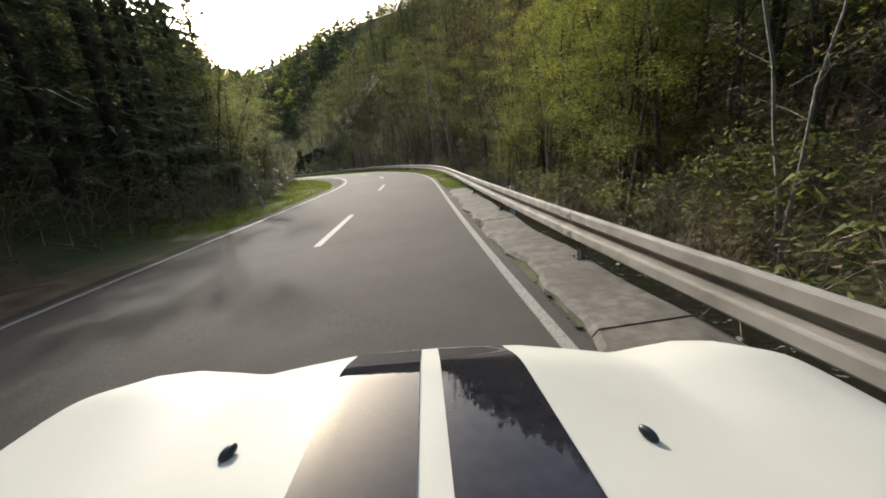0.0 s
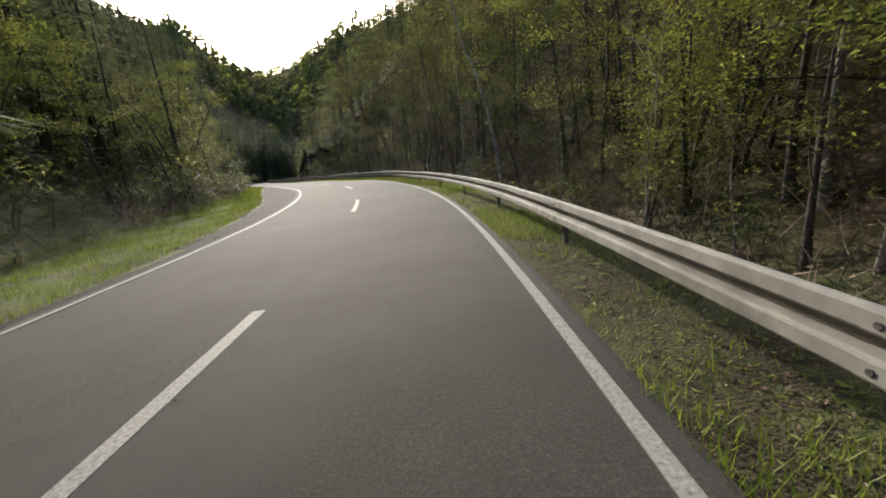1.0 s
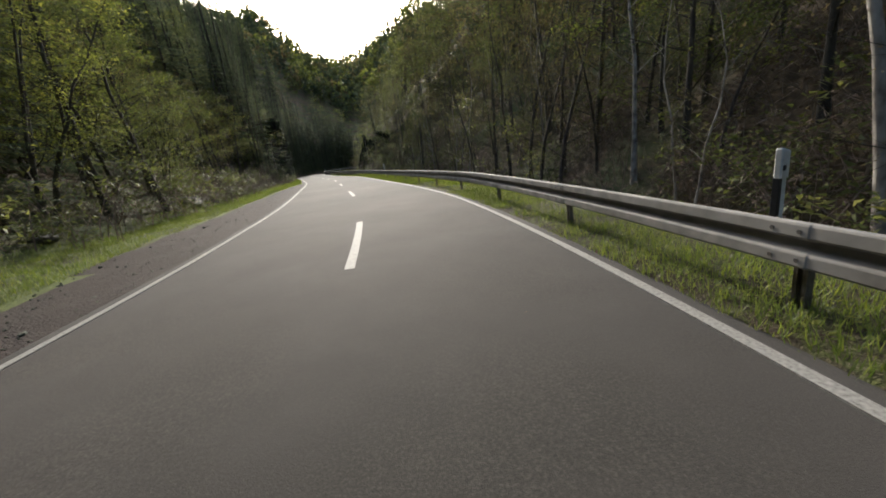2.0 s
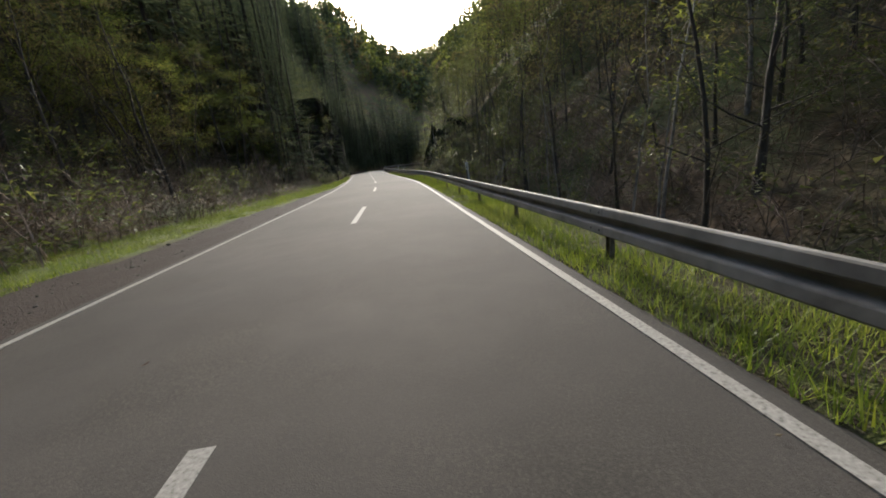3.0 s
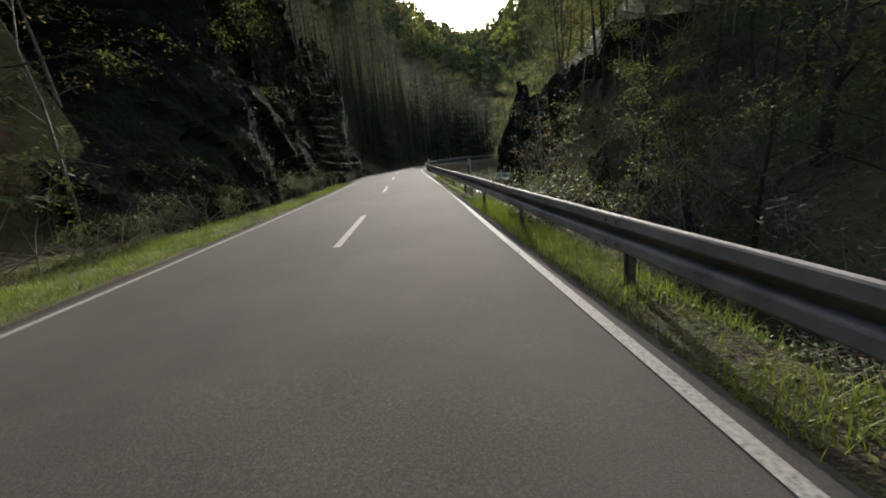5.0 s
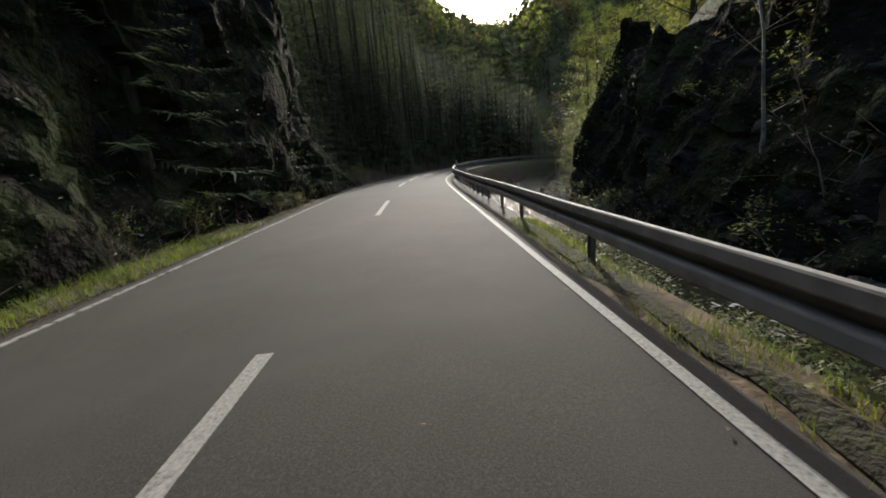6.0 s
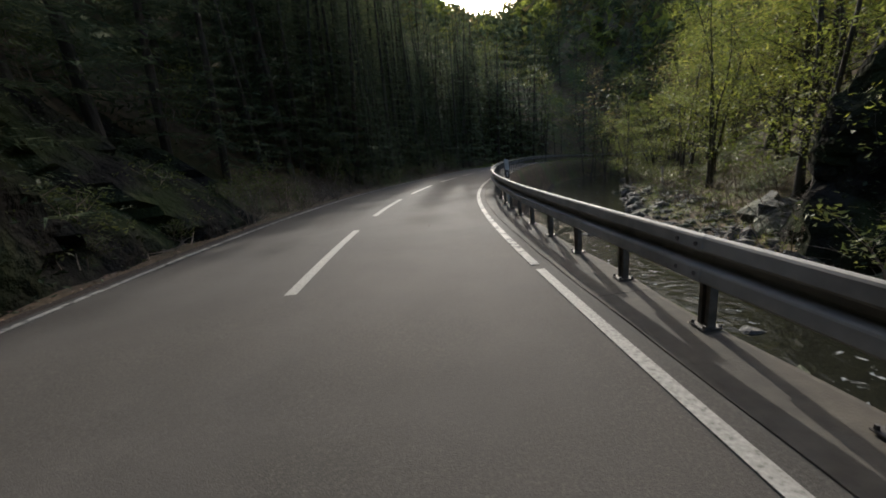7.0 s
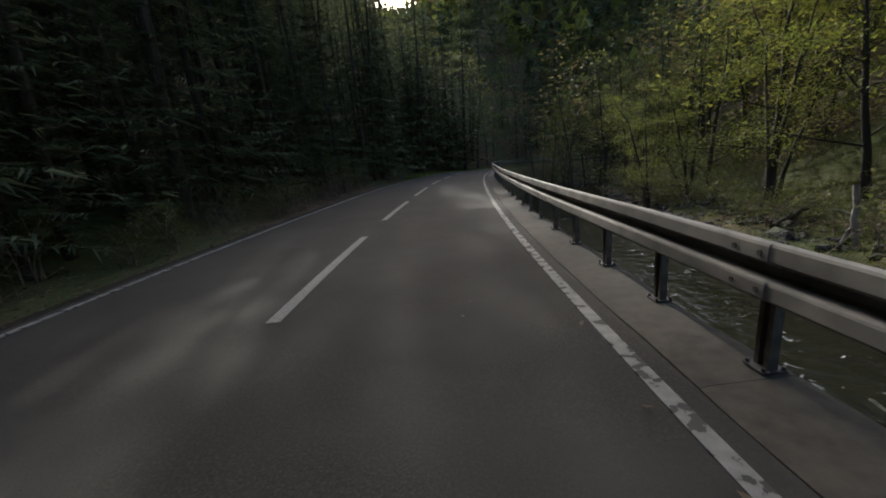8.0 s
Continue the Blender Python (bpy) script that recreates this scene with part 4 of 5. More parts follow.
# dark forest at the start, on the side of the oncoming lane
for s in np.arange(8.0, 62.0, 1.6):
    plant("spruce_b", s, -10.2 - wood_rng.uniform(0, 3.5) - max(0.0, s - 24) * 0.12, wood_rng.uniform(0.85, 1.15), gap=0.5)
for s in np.arange(90.0, 134.0, 1.7):
    plant("spruce_b" if wood_rng.rand() < 0.8 else "spruce_a", s, -9.6 - wood_rng.uniform(0, 2.0), wood_rng.uniform(0.9, 1.15), gap=0.4)
wood(60, (-24, 12.5), (-24, -6.3), [("spruce_a", 5), ("spruce_b", 4), ("dark_a", 2), ("spruce_c", 2)], (0.9, 1.25), 0.8)
wood(50, (-10, 16), (-9, -5.6), [("shrub_b", 3), ("shrub_d", 3), ("shrub_g", 1)], (0.6, 1.1), 0.7)
# light green edge after it
wood(120, (12.5, 34), (-24, -7.4), [("green_a", 4), ("green_c", 4), ("green_b", 2), ("shrub_g", 3), ("dark_b", 2), ("brown_b", 2)], (0.6, 1.0), 0.9)
wood(70, (13, 60), (-10.5, -7.0), [("shrub_g", 4), ("shrub_d", 3), ("shrub_b", 3)], (0.7, 1.3), 0.7)
wood(170, (32, 62), (-28, -8.8), [("green_c", 3), ("green_a", 2), ("dark_b", 3), ("brown_b", 3), ("shrub_d", 3), ("spruce_a", 1)], (0.65, 1.05), 0.9)
wood(60, (50, 100), (-45, -17), [("spruce_b", 4), ("spruce_a", 3), ("hill_dark", 2)], (1.0, 1.35), 0.7)
wood(50, (84, 121), (-30, -14), [("spruce_b", 5), ("spruce_a", 3), ("dark_a", 2)], (1.05, 1.4), 0.6)
# dry brown slope
wood(190, (58, 97), (-14, -7.2), [("shrub_b", 9), ("shrub_d", 2), ("shrub_g", 1)], (0.7, 1.3), 0.7)
wood(150, (60, 98), (-32, -11), [("brown_a", 3), ("brown_b", 3), ("green_a", 2), ("dark_b", 3), ("shrub_b", 4), ("spruce_a", 2)], (0.7, 1.1), 0.9)
# shaded cliff side
for s in np.arange(146.0, 182.0, 1.4):
    plant("spruce_a", s, -5.5 - wood_rng.uniform(0, 1.4), wood_rng.uniform(0.7, 1.05), gap=0.2)
    plant("spruce_b", s + 0.6, -8.4 - wood_rng.uniform(0, 2.5), wood_rng.uniform(0.8, 1.1), gap=0.2)
for s in np.arange(88.0, 98.0, 1.2):
    plant("spruce_c", s, -7.6 - wood_rng.uniform(0, 2.2), wood_rng.uniform(0.7, 1.2), gap=0.2)
wood(80, (96, 126), (-13, -5.0), [("shrub_d", 6), ("shrub_b", 4), ("pole", 1)], (0.6, 1.2), 0.6)
wood(130, (94, 128), (-26, -5.6), [("dark_a", 3), ("dark_b", 4), ("spruce_a", 3), ("shrub_d", 5), ("brown_a", 2)], (0.7, 1.1), 0.8)
wood(160, (122, 200), (-11, -4.6), [("shrub_d", 5), ("spruce_c", 4)], (0.7, 1.2), 0.6)
wood(280, (122, 210), (-30, -5.2), [("spruce_a", 6), ("spruce_b", 6), ("dark_a", 2), ("shrub_d", 4)], (0.8, 1.2), 0.8)
for s in np.arange(97.5, 180, 0.9):
    plant("shrub_d" if wood_rng.rand() < 0.65 else "shrub_b", s, -float(foot_n(s)) + wood_rng.uniform(-0.9, 0.2), wood_rng.uniform(0.35, 0.8), force=True, gap=0.2)
# brush on the near bank where the stream bends to the road
for s in np.arange(88.0, 107, 0.55):
    plant("shrub_d" if wood_rng.rand() < 0.5 else "shrub_b", s, float(rail_n(s)) + wood_rng.uniform(0.5, 1.7), wood_rng.uniform(0.4, 0.75), force=True, gap=0.2)
for s in np.arange(93.0, 118, 0.8):
    plant("shrub_d", s, float(rail_n(s)) + wood_rng.uniform(0.45, 1.9), wood_rng.uniform(0.35, 0.6), force=True, gap=0.15)
for s in np.arange(107.5, 118.5, 0.5):
    plant("shrub_d", s, wood_rng.uniform(4.5, 6.8), wood_rng.uniform(0.6, 1.0), force=True, gap=0.1)
for s, n, sz in ((106.3, 7.4, 1.0), (108.6, 9.6, 0.85), (103.6, 8.3, 0.6)):
    plant("bush", s, n, sz, force=True, gap=0.1)
for s in np.arange(97.0, 110, 0.9):
    plant("shrub_d" if wood_rng.rand() < 0.6 else "shrub_b", s, wood_rng.uniform(6.0, 8.6), wood_rng.uniform(0.4, 0.8), force=True, gap=0.2)
for s, n, sz in ((98.5, 6.2, 0.42), (100.0, 7.4, 0.55), (103.0, 7.0, 0.5), (104.5, 6.2, 0.4)):
    plant("pole_b", s, n, sz, force=True, gap=0.2)
for kind, s, n, sz in (("green_c", 87.6, 9.4, 0.42), ("brown_b", 84.5, 10.2, 0.42), ("green_c", 90.5, 10.4, 0.5)):
    plant(kind, s, n, sz, force=True, gap=0.1)
for kind, s, n, sz in (("brown_a", 99.5, 11.2, 0.7), ("green_c", 102.5, 11.6, 0.75), ("brown_b", 105.0, 12.0, 0.8), ("dark_b", 96.5, 12.2, 0.8), ("bush", 101.0, 10.6, 1.0)):
    plant(kind, s, n, sz, force=True, gap=0.1)
# opposite slope
wood(40, (6, 15), (10.4, 17), [("green_c", 6), ("green_a", 4), ("shrub_g", 4), ("pole_b", 3)], (0.7, 1.15), 0.6)
wood(60, (14, 36), (9.8, 17), [("brown_b", 4), ("brown_a", 3), ("shrub_b", 6), ("pole_b", 4), ("green_c", 1)], (0.7, 1.15), 0.6)
wood(150, (-8, 30), (11.2, 24), [("green_a", 5), ("green_b", 4), ("green_c", 4), ("brown_a", 3), ("pole", 1), ("shrub_g", 4), ("dark_b", 2), ("shrub_b", 5)], (0.7, 1.1), 0.8)
wood(120, (-6, 34), (9.4, 15), [("shrub_g", 4), ("shrub_b", 8), ("pole_b", 1), ("shrub_d", 3)], (0.7, 1.3), 0.6)
wood(170, (28, 66), (11.5, 26), [("dark_a", 2), ("dark_b", 1.5), ("brown_a", 5), ("birch", 0.3), ("pole", 0.6), ("green_a", 1), ("brown_b", 5), ("shrub_b", 6)], (0.7, 1.15), 0.9)
wood(80, (34, 104), (7.6, 12), [("shrub_b", 8), ("shrub_d", 2), ("pole", 0.6), ("pole_b", 0.6)], (0.6, 1.2), 0.7)
wood(420, (30, 112), (10.4, 20), [("shrub_b", 8), ("shrub_d", 3)], (0.8, 1.6), 0.45)
wood(190, (66, 112), (10.6, 26), [("dark_a", 2), ("dark_b", 3), ("brown_a", 5), ("brown_b", 4), ("shrub_d", 3), ("shrub_b", 6), ("pole", 0.5)], (0.75, 1.15), 0.9)
wood(90, (105, 141), (10.6, 17), [("shrub_d", 6), ("shrub_b", 4), ("pole", 1)], (0.7, 1.3), 0.6)
wood(110, (108, 140), (12.5, 26), [("dark_a", 4), ("dark_b", 4), ("brown_a", 3), ("shrub_d", 4), ("green_a", 1)], (0.7, 1.1), 0.9)
wood(60, (178, 205), (14, 30), [("dark_a", 3), ("dark_b", 4), ("brown_a", 4), ("shrub_d", 3)], (0.8, 1.2), 0.9)
wood(130, (140, 178), (16, 30), [("green_a", 5), ("green_b", 5), ("green_c", 3), ("dark_b", 2), ("brown_a", 3), ("shrub_g", 3)], (0.8, 1.2), 0.9)
wood(24, (158, 173), (12.8, 15.5), [("green_c", 4), ("shrub_g", 5), ("brown_a", 2)], (0.7, 1.2), 0.5)
wood(60, (140, 200), (12.5, 18), [("shrub_g", 5), ("shrub_b", 4), ("shrub_d", 2)], (0.6, 1.2), 0.7)
wood(60, (185, 235), (4.5, 16), [("dark_a", 2), ("green_c", 1), ("dark_b", 4), ("brown_b", 3), ("shrub_g", 2)], (0.7, 1.1), 0.9)
wood(120, (14, 66), (9.8, 20), [("shrub_b", 8), ("brown_b", 2), ("pole", 1)], (0.8, 1.4), 0.6)
wood(70, (203, 242), (-34, -4.8), [("dark_a", 4), ("dark_b", 4), ("spruce_a", 3)], (0.8, 1.2), 0.8)
wood(80, (200, 242), (4.8, 34), [("dark_a", 4), ("dark_b", 4), ("green_a", 1)], (0.8, 1.2), 0.8)
wood(50, (239, 275), (-14, 14), [("dark_a", 4), ("dark_b", 4), ("spruce_a", 3)], (0.9, 1.3), 0.8)
# higher up
wood(190, (-30, 240), (-75, -26), [("hill_spruce", 4), ("hill_dark", 4), ("hill_brown", 2), ("hill_green", 1.2)], (0.8, 1.25), 0.9)
wood(480, (-20, 240), (25, 85), [("hill_spruce", 3), ("hill_dark", 4), ("hill_brown", 3), ("hill_green", 1.5)], (0.8, 1.25), 0.6)
wood(260, (40, 130), (24, 60), [("hill_spruce", 2), ("hill_dark", 4), ("hill_brown", 3)], (0.8, 1.2), 0.5)

# tall spruces on the shoulder of the hill that bounds the sky
shoulder_rng = np.random.RandomState(8)
for _ in range(1600):
    s, n = shoulder_rng.uniform(70, 205), shoulder_rng.uniform(-95, -40)
    x, y = (float(v) for v in plan(s, n))
    z = float(level(s) + relief(s, n))
    bearing, away = math.degrees(math.atan2(x - 1, y - 22)), math.hypot(x - 1, y - 22)
    h = away * math.tan(radians(float(np.interp(bearing, [-60, -38, -31, -27.5, -25], [22, 20, 18.3, 14.2, 11.5])))) * shoulder_rng.uniform(0.93, 1.04) + 1.2 - z
    if -60 < bearing < -25 and 9 < h < 34:
        plant("hill_spruce", s, n, h / 19.0, gap=0.3)


def settle():
    # a small glade round the fallen log
    wanted[:] = [w for w in wanted if not (157 < w[1] < 164 and 12.3 < w[2] < 17.5 and SIZE[w[0]][0] > 4)]
    """The trees nearest to the road are things of their own; the rest of the wood is joined."""
    LIGHT = {"green": "hill_green", "dark": "hill_dark", "brown": "hill_brown", "spruce": "hill_spruce"}

    def rank(item):
        kind, s, n, m, force = item
        return -1 if force else abs(n) - (3.5 if n > 0 or 92 < s < 140 else 0) + 0.6 * max(0, -4 - s) + 0.6 * max(0, s - 170)
    quota = {"deciduous_tree": 255, "shrub": 290, "spruce_tree": 135}
    count, placed, rest = {}, set(), {}
    thin_rng = np.random.RandomState(6)
    meshes = {k: [(c.data, c.data.materials[0]) for c in o.children] for k, o in PROTO.items()}
    for item in sorted(wanted, key=rank):
        kind, s, n, m, force = item
        base = PROTO[kind].name.split(".")[0]
        count[base] = count.get(base, 0) + 1
        if count[base] <= quota.get(base, 300):
            if kind in placed:
                old = PROTO[kind].matrix_basis.copy()
                PROTO[kind].matrix_basis = Matrix()
                ob = copy_thing(PROTO[kind], Matrix())
                ob.matrix_basis = m
                PROTO[kind].matrix_basis = old
            else:
                placed.add(kind)
                PROTO[kind].matrix_basis = m
        else:
            light = LIGHT.get(kind.split("_")[0], {"shrub_b": "hill_thicket", "shrub_d": "hill_shrub", "shrub_g": "hill_shrub"}.get(kind, kind))
            if (base != "shrub" or abs(n) < 21) and s > -8:
                if abs(n) < 14 or thin_rng.rand() < (0.93 if n > 0 else 0.72):
                    rest.setdefault(light, []).append(m)
    verts, faces, slots, mats, at_v = [], [], [], [], 0
    for kind, ms in rest.items():
        for me, mt in meshes[kind]:
            v = np.empty(len(me.vertices) * 3, np.float32)
            me.vertices.foreach_get("co", v)
            v = np.c_[v.reshape(-1, 3), np.ones(len(me.vertices))]
            f = np.empty(len(me.loops), np.int32)
            me.loops.foreach_get("vertex_index", f)
            f = f.reshape(-1, me.polygons[0].loop_total)
            if f.shape[1] == 4:
                f = np.concatenate([f[:, [0, 1, 2]], f[:, [0, 2, 3]]])
            if mt not in mats:
                mats.append(mt)
            for m in ms:
                verts.append((v @ np.array(m).T)[:, :3])
                faces.append(f + at_v)
                slots.append(np.full(len(f), mats.index(mt)))
                at_v += len(v)
    if verts:
        me = fast_mesh("hillside_woods", np.concatenate(verts), np.concatenate(faces), mats, np.concatenate(slots))
        tagged(new("hillside_woods", me), "mixed spring forest of spruce, broadleaf and bare trees on the slopes", "woods", kind="stuff")
    for k, o in PROTO.items():
        if k not in placed:
            for c in list(o.children):
                bpy.data.objects.remove(c)
            bpy.data.objects.remove(o)


settle()


# ---- far woods ----
def far_woods():
    rng = np.random.RandomState(9)
    V, F, SL, base = [], [], [], 0
    cone_a = np.arange(7) * 2 * np.pi / 7
    for _ in range(8600):
        s, n = rng.uniform(-60, 325), rng.choice([-1, 1]) * rng.uniform(4, 190)
        if -30 < s < 238 and abs(n) < 78:
            continue
        x, y = (float(v) for v in plan(s, n))
        z = float(level(s) + relief(s, n))
        h = rng.uniform(9, 17)
        if shades_road(x, y, z, h, 2.5):
            continue
        conif = rng.rand() < 0.6
        k = 34 if conif else 38
        t = rng.uniform(0, 1, k)
        a = rng.uniform(0, 6.28, k)
        rad = (0.15 * h * (1 - t) * rng.uniform(0.3, 1, k) + 0.1) if conif else 0.24 * h * np.sqrt(np.clip(1 - (2 * t - 1.05) ** 2, 0.05, 1))
        c = np.stack([x + rad * np.cos(a), y + rad * np.sin(a), z + h * (0.12 + 0.88 * t)], 1)
        v, f = leaf_quads(rng, c, 0.19 * h if not conif else 0.15 * h, 0.2, 3)
        V.append(v)
        F.append(f + base)
        SL.append(np.full(len(f), 0 if conif else rng.choice([1, 1, 2, 3], 1)[0]))
        base += len(v)
    me = fast_mesh("far_woods", np.concatenate(V), np.concatenate(F), [NEEDLE, LEAF_DARK, LEAF_BROWN, LEAF], np.concatenate(SL))
    tagged(new("far_woods", me), "mixed woods of spruce and budding trees covering the far hills", "woods", kind="stuff")


far_woods()


# ---- the hill that closes the valley, far off under the sun ----
def crest(a):
    return 720 * np.tan(np.radians(np.interp(a, [-75, -45, -28, -20, -15, -10, -3, 10, 40], [17, 14.5, 12.4, 13.3, 15.0, 17.0, 19.4, 22, 23])))


def far_hill():
    a = np.arange(-75, 41, 1.5)
    r = np.array([300, 380, 450, 520, 590, 650, 700, 740, 800, 900])
    A, D = np.meshgrid(a, r, indexing="ij")
    X, Y = -25 + D * np.sin(np.radians(A)), 60 + D * np.cos(np.radians(A))
    f = np.interp(D, r, [-0.15, 0.1, 0.34, 0.55, 0.74, 0.88, 0.965, 0.99, 0.9, 0.6])
    Z = f * (crest(A) - 10) + 5 * waves(X, Y, 130, 61) * f
    k = np.arange(A.size).reshape(A.shape)
    ob = new("backdrop_hill", mesh_of("backdrop_hill", np.stack([X, Y, Z], -1).reshape(-1, 3), np.stack([k[:-1, :-1], k[:-1, 1:], k[1:, 1:], k[1:, :-1]], -1).reshape(-1, 4), FOREST_FLOOR, True))
    tagged(ob, "far wooded hill closing the valley", "hill", kind="structure")
    rng = np.random.RandomState(62)
    V, F, SL, base = [], [], [], 0
    for _ in range(4300):
        q, d = rng.uniform(-60, 25), rng.uniform(430, 745)
        x, y = -25 + d * math.sin(math.radians(q)), 60 + d * math.cos(math.radians(q))
        ff = float(np.interp(d, r, [-0.15, 0.1, 0.34, 0.55, 0.74, 0.88, 0.965, 0.99, 0.9, 0.6]))
        z = ff * (float(crest(q)) - 10) + 5 * float(waves(x, y, 130, 61)) * ff
        h = rng.uniform(10, 22)
        conif = rng.rand() < 0.62
        t, g = rng.uniform(0, 1, 34), rng.uniform(0, 6.28, 34)
        rad = (0.11 * h * (1 - t) + 0.1) if conif else 0.22 * h * np.sqrt(np.clip(1 - (2 * t - 1.05) ** 2, 0.05, 1))
        v, w = leaf_quads(rng, np.stack([x + rad * np.cos(g), y + rad * np.sin(g), z + h * (0.1 + 0.9 * t)], 1), 0.17 * h if not conif else 0.13 * h, 0.2, 3)
        V.append(v)
        F.append(w + base)
        SL.append(np.full(len(w), 0 if conif else rng.choice([1, 2, 2, 3])))
        base += len(v)
    me = fast_mesh("far_woods", np.concatenate(V), np.concatenate(F), [NEEDLE, LEAF_DARK, LEAF_BROWN, LEAF], np.concatenate(SL))
    tagged(new("far_woods", me), "bare and evergreen trees along the far ridge", "woods", kind="stuff")


far_hill()


# ---- grass, litter, brush ----
def scatter(count, s_range, inner, outer, seed):
    rng = np.random.RandomState(seed)
    s = rng.uniform(*s_range, count)
    a, b = inner(s), outer(s)
    n = a + (b - a) * rng.uniform(0, 1, count)
    x, y = plan(s, n)
    return rng, s, n, np.stack([x, y, level(s) + relief(s, n)], 1)


def litter(name, count, s_range, inner, outer, size, seed, label, mat_, corners=4):
    rng, s, n, p = scatter(count, s_range, inner, outer, seed)
    p[:, 2] += 0.02
    v, f = leaf_quads(rng, p, size, 1.6, corners)
    tagged(new(name, fast_mesh(name, v, f, mat_)), label, "leaf litter", kind="stuff")


def grass(name, count, s_range, inner, outer, height, seed, label, mat_=GRASS, bare=-0.55):
    rng, s, n, p = scatter(count, s_range, inner, outer, seed)
    keep = waves(p[:, 0], p[:, 1], 2.3, 21) + 0.6 * waves(p[:, 0], p[:, 1], 7, 22) + rng.normal(0, 0.35, count) > bare
    p = p[keep]
    k = len(p)
    h = height * rng.uniform(0.35, 1.5, k)[:, None]
    a = rng.uniform(0, 6.28, k)
    d = np.stack([np.cos(a), np.sin(a), np.zeros(k)], 1)
    w = rng.uniform(0.003, 0.0065, k)[:, None] * (0.6 + 4 * height)
    q = np.stack([-np.sin(a), np.cos(a), np.zeros(k)], 1)
    tip = p + np.array([[0, 0, 1.0]]) * h + q * h * rng.uniform(0.1, 1.1, k)[:, None]
    V = np.stack([p - d * w - np.array([[0, 0, 0.01]]), p + d * w - np.array([[0, 0, 0.01]]), tip], 1).reshape(-1, 3)
    tagged(new(name, fast_mesh(name, V, np.arange(3 * k).reshape(-1, 3), mat_)), label, "grass", kind="stuff")


grass("verge_grass", 140000, (4, 100), lambda s: -EDGE_L - 0.1 - np.interp(s, [18, 30, 44, 66, 78, 84], [0.15, 1.2, 2.4, 1.8, 0.8, 0.2]), lambda s: -foot_n(s) - 0.6, 0.12, 41,
      "sunlit green grass strip between asphalt and forest edge")
litter("verge_weeds", 5000, (99, 124), lambda s: -EDGE_L - 0.1 + 0 * s, lambda s: -foot_n(s) - 0.4, 0.07, 59, "dull green weeds at the foot of the rock", LEAF_DARK)
grass("verge_grass", 15000, (98, 121), lambda s: -EDGE_L - 0.1 + 0 * s, lambda s: -foot_n(s) - 0.3, 0.14, 42, "short grass at the foot of the rock")
grass("verge_grass", 90000, (50, 101), lambda s: EDGE_R - 0.02 + 0 * s, lambda s: rail_n(s) + 1.1, 0.12, 49, "lush green grass verge under the guard rail", bare=-0.45)
grass("verge_grass", 70000, (9, 50), lambda s: EDGE_R - 0.06 + 0 * s, lambda s: rail_n(s) + 1.1, 0.095, 43, "patchy green grass verge under the guard rail", bare=-0.05)
grass("verge_grass", 16000, (176, 224), lambda s: -EDGE_L - 0.1 + 0 * s, lambda s: -foot_n(s) - 1.6, 0.16, 47, "bright sunlit grass on the bank inside the far bend")
grass("verge_grass", 12000, (180, 222), lambda s: EDGE_R + 0.1 + 0 * s, lambda s: rail_n(s) + 1.6, 0.14, 48, "sunlit grass under the far end of the guard rail")
grass("kerb_grass", 12000, (98, 117), lambda s: rail_n(s) - 0.25, lambda s: rail_n(s) + 0.3, 0.09, 46, "grass tufts and moss on the concrete edge")
grass("bank_grass", 42000, (136, 186), lambda s: stream_edges(s)[1] + 0.8, lambda s: stream_edges(s)[1] + 8.5, 0.17, 44, "sparse yellowish grass on the stony stream bank")
grass("bank_grass", 9000, (-8, 36), lambda s: stream_edges(s)[1] + 0.8, lambda s: stream_edges(s)[1] + 9.0, 0.3, 45, "dry grass and herbs on the opposite slope")


litter("undergrowth", 50000, (-8, 225), lambda s: stream_edges(s)[1] + 12, lambda s: 58 + 0 * s, 0.22, 71, "low brownish undergrowth between the trees on the slope", LEAF_BROWN, 3)
litter("undergrowth", 50000, (-8, 225), lambda s: -foot_n(s) - 8, lambda s: -58 + 0 * s, 0.26, 72, "low dark green undergrowth between the trees on the hill", LEAF_DARK, 3)
litter("undergrowth", 50000, (-8, 225), lambda s: stream_edges(s)[1] + 3, lambda s: 42 + 0 * s, 0.1, 73, "brown bracken between the trees on the slope", DEAD_LEAF, 3)


def road_leaves():
    rng = np.random.RandomState(74)
    s, n = rng.uniform(-6, 175, 240), np.concatenate([rng.uniform(-3.1, 2.9, 60), rng.normal(2.75, 0.2, 120).clip(2.2, 3.0), rng.normal(-3.05, 0.12, 60).clip(-3.2, -2.7)])
    x, y = plan(s, n)
    v, f = leaf_quads(rng, np.stack([x, y, level(s) + 0.038 - 0.004 * np.abs(n)], 1), 0.055, 1.8)
    tagged(new("road_leaves", fast_mesh("road_leaves", v, f, DEAD_LEAF)), "a few dry leaves blown onto the asphalt", "leaf litter", kind="stuff")


road_leaves()
litter("verge_weeds", 9000, (8, 60), lambda s: EDGE_R + 0.12 + 0 * s, lambda s: rail_n(s) + 0.6, 0.045, 85, "small dark weeds among the verge grass", LEAF_DARK, 3)
litter("leaf_litter", 2600, (7, 40), lambda s: EDGE_R + 0.05 + 0 * s, lambda s: rail_n(s) + 0.9, 0.035, 51, "dry pale leaves strewn over the verge", DEAD_LEAF)
litter("leaf_litter", 14000, (-8, 100), lambda s: -foot_n(s) + 0.5, lambda s: -foot_n(s) - 7, 0.085, 52, "brown leaf litter under the trees", DEAD_LEAF)
litter("leaf_litter", 14000, (-8, 180), lambda s: stream_edges(s)[1] + 0.3, lambda s: stream_edges(s)[1] + 9, 0.085, 53, "brown leaf litter on the opposite slope", DEAD_LEAF)
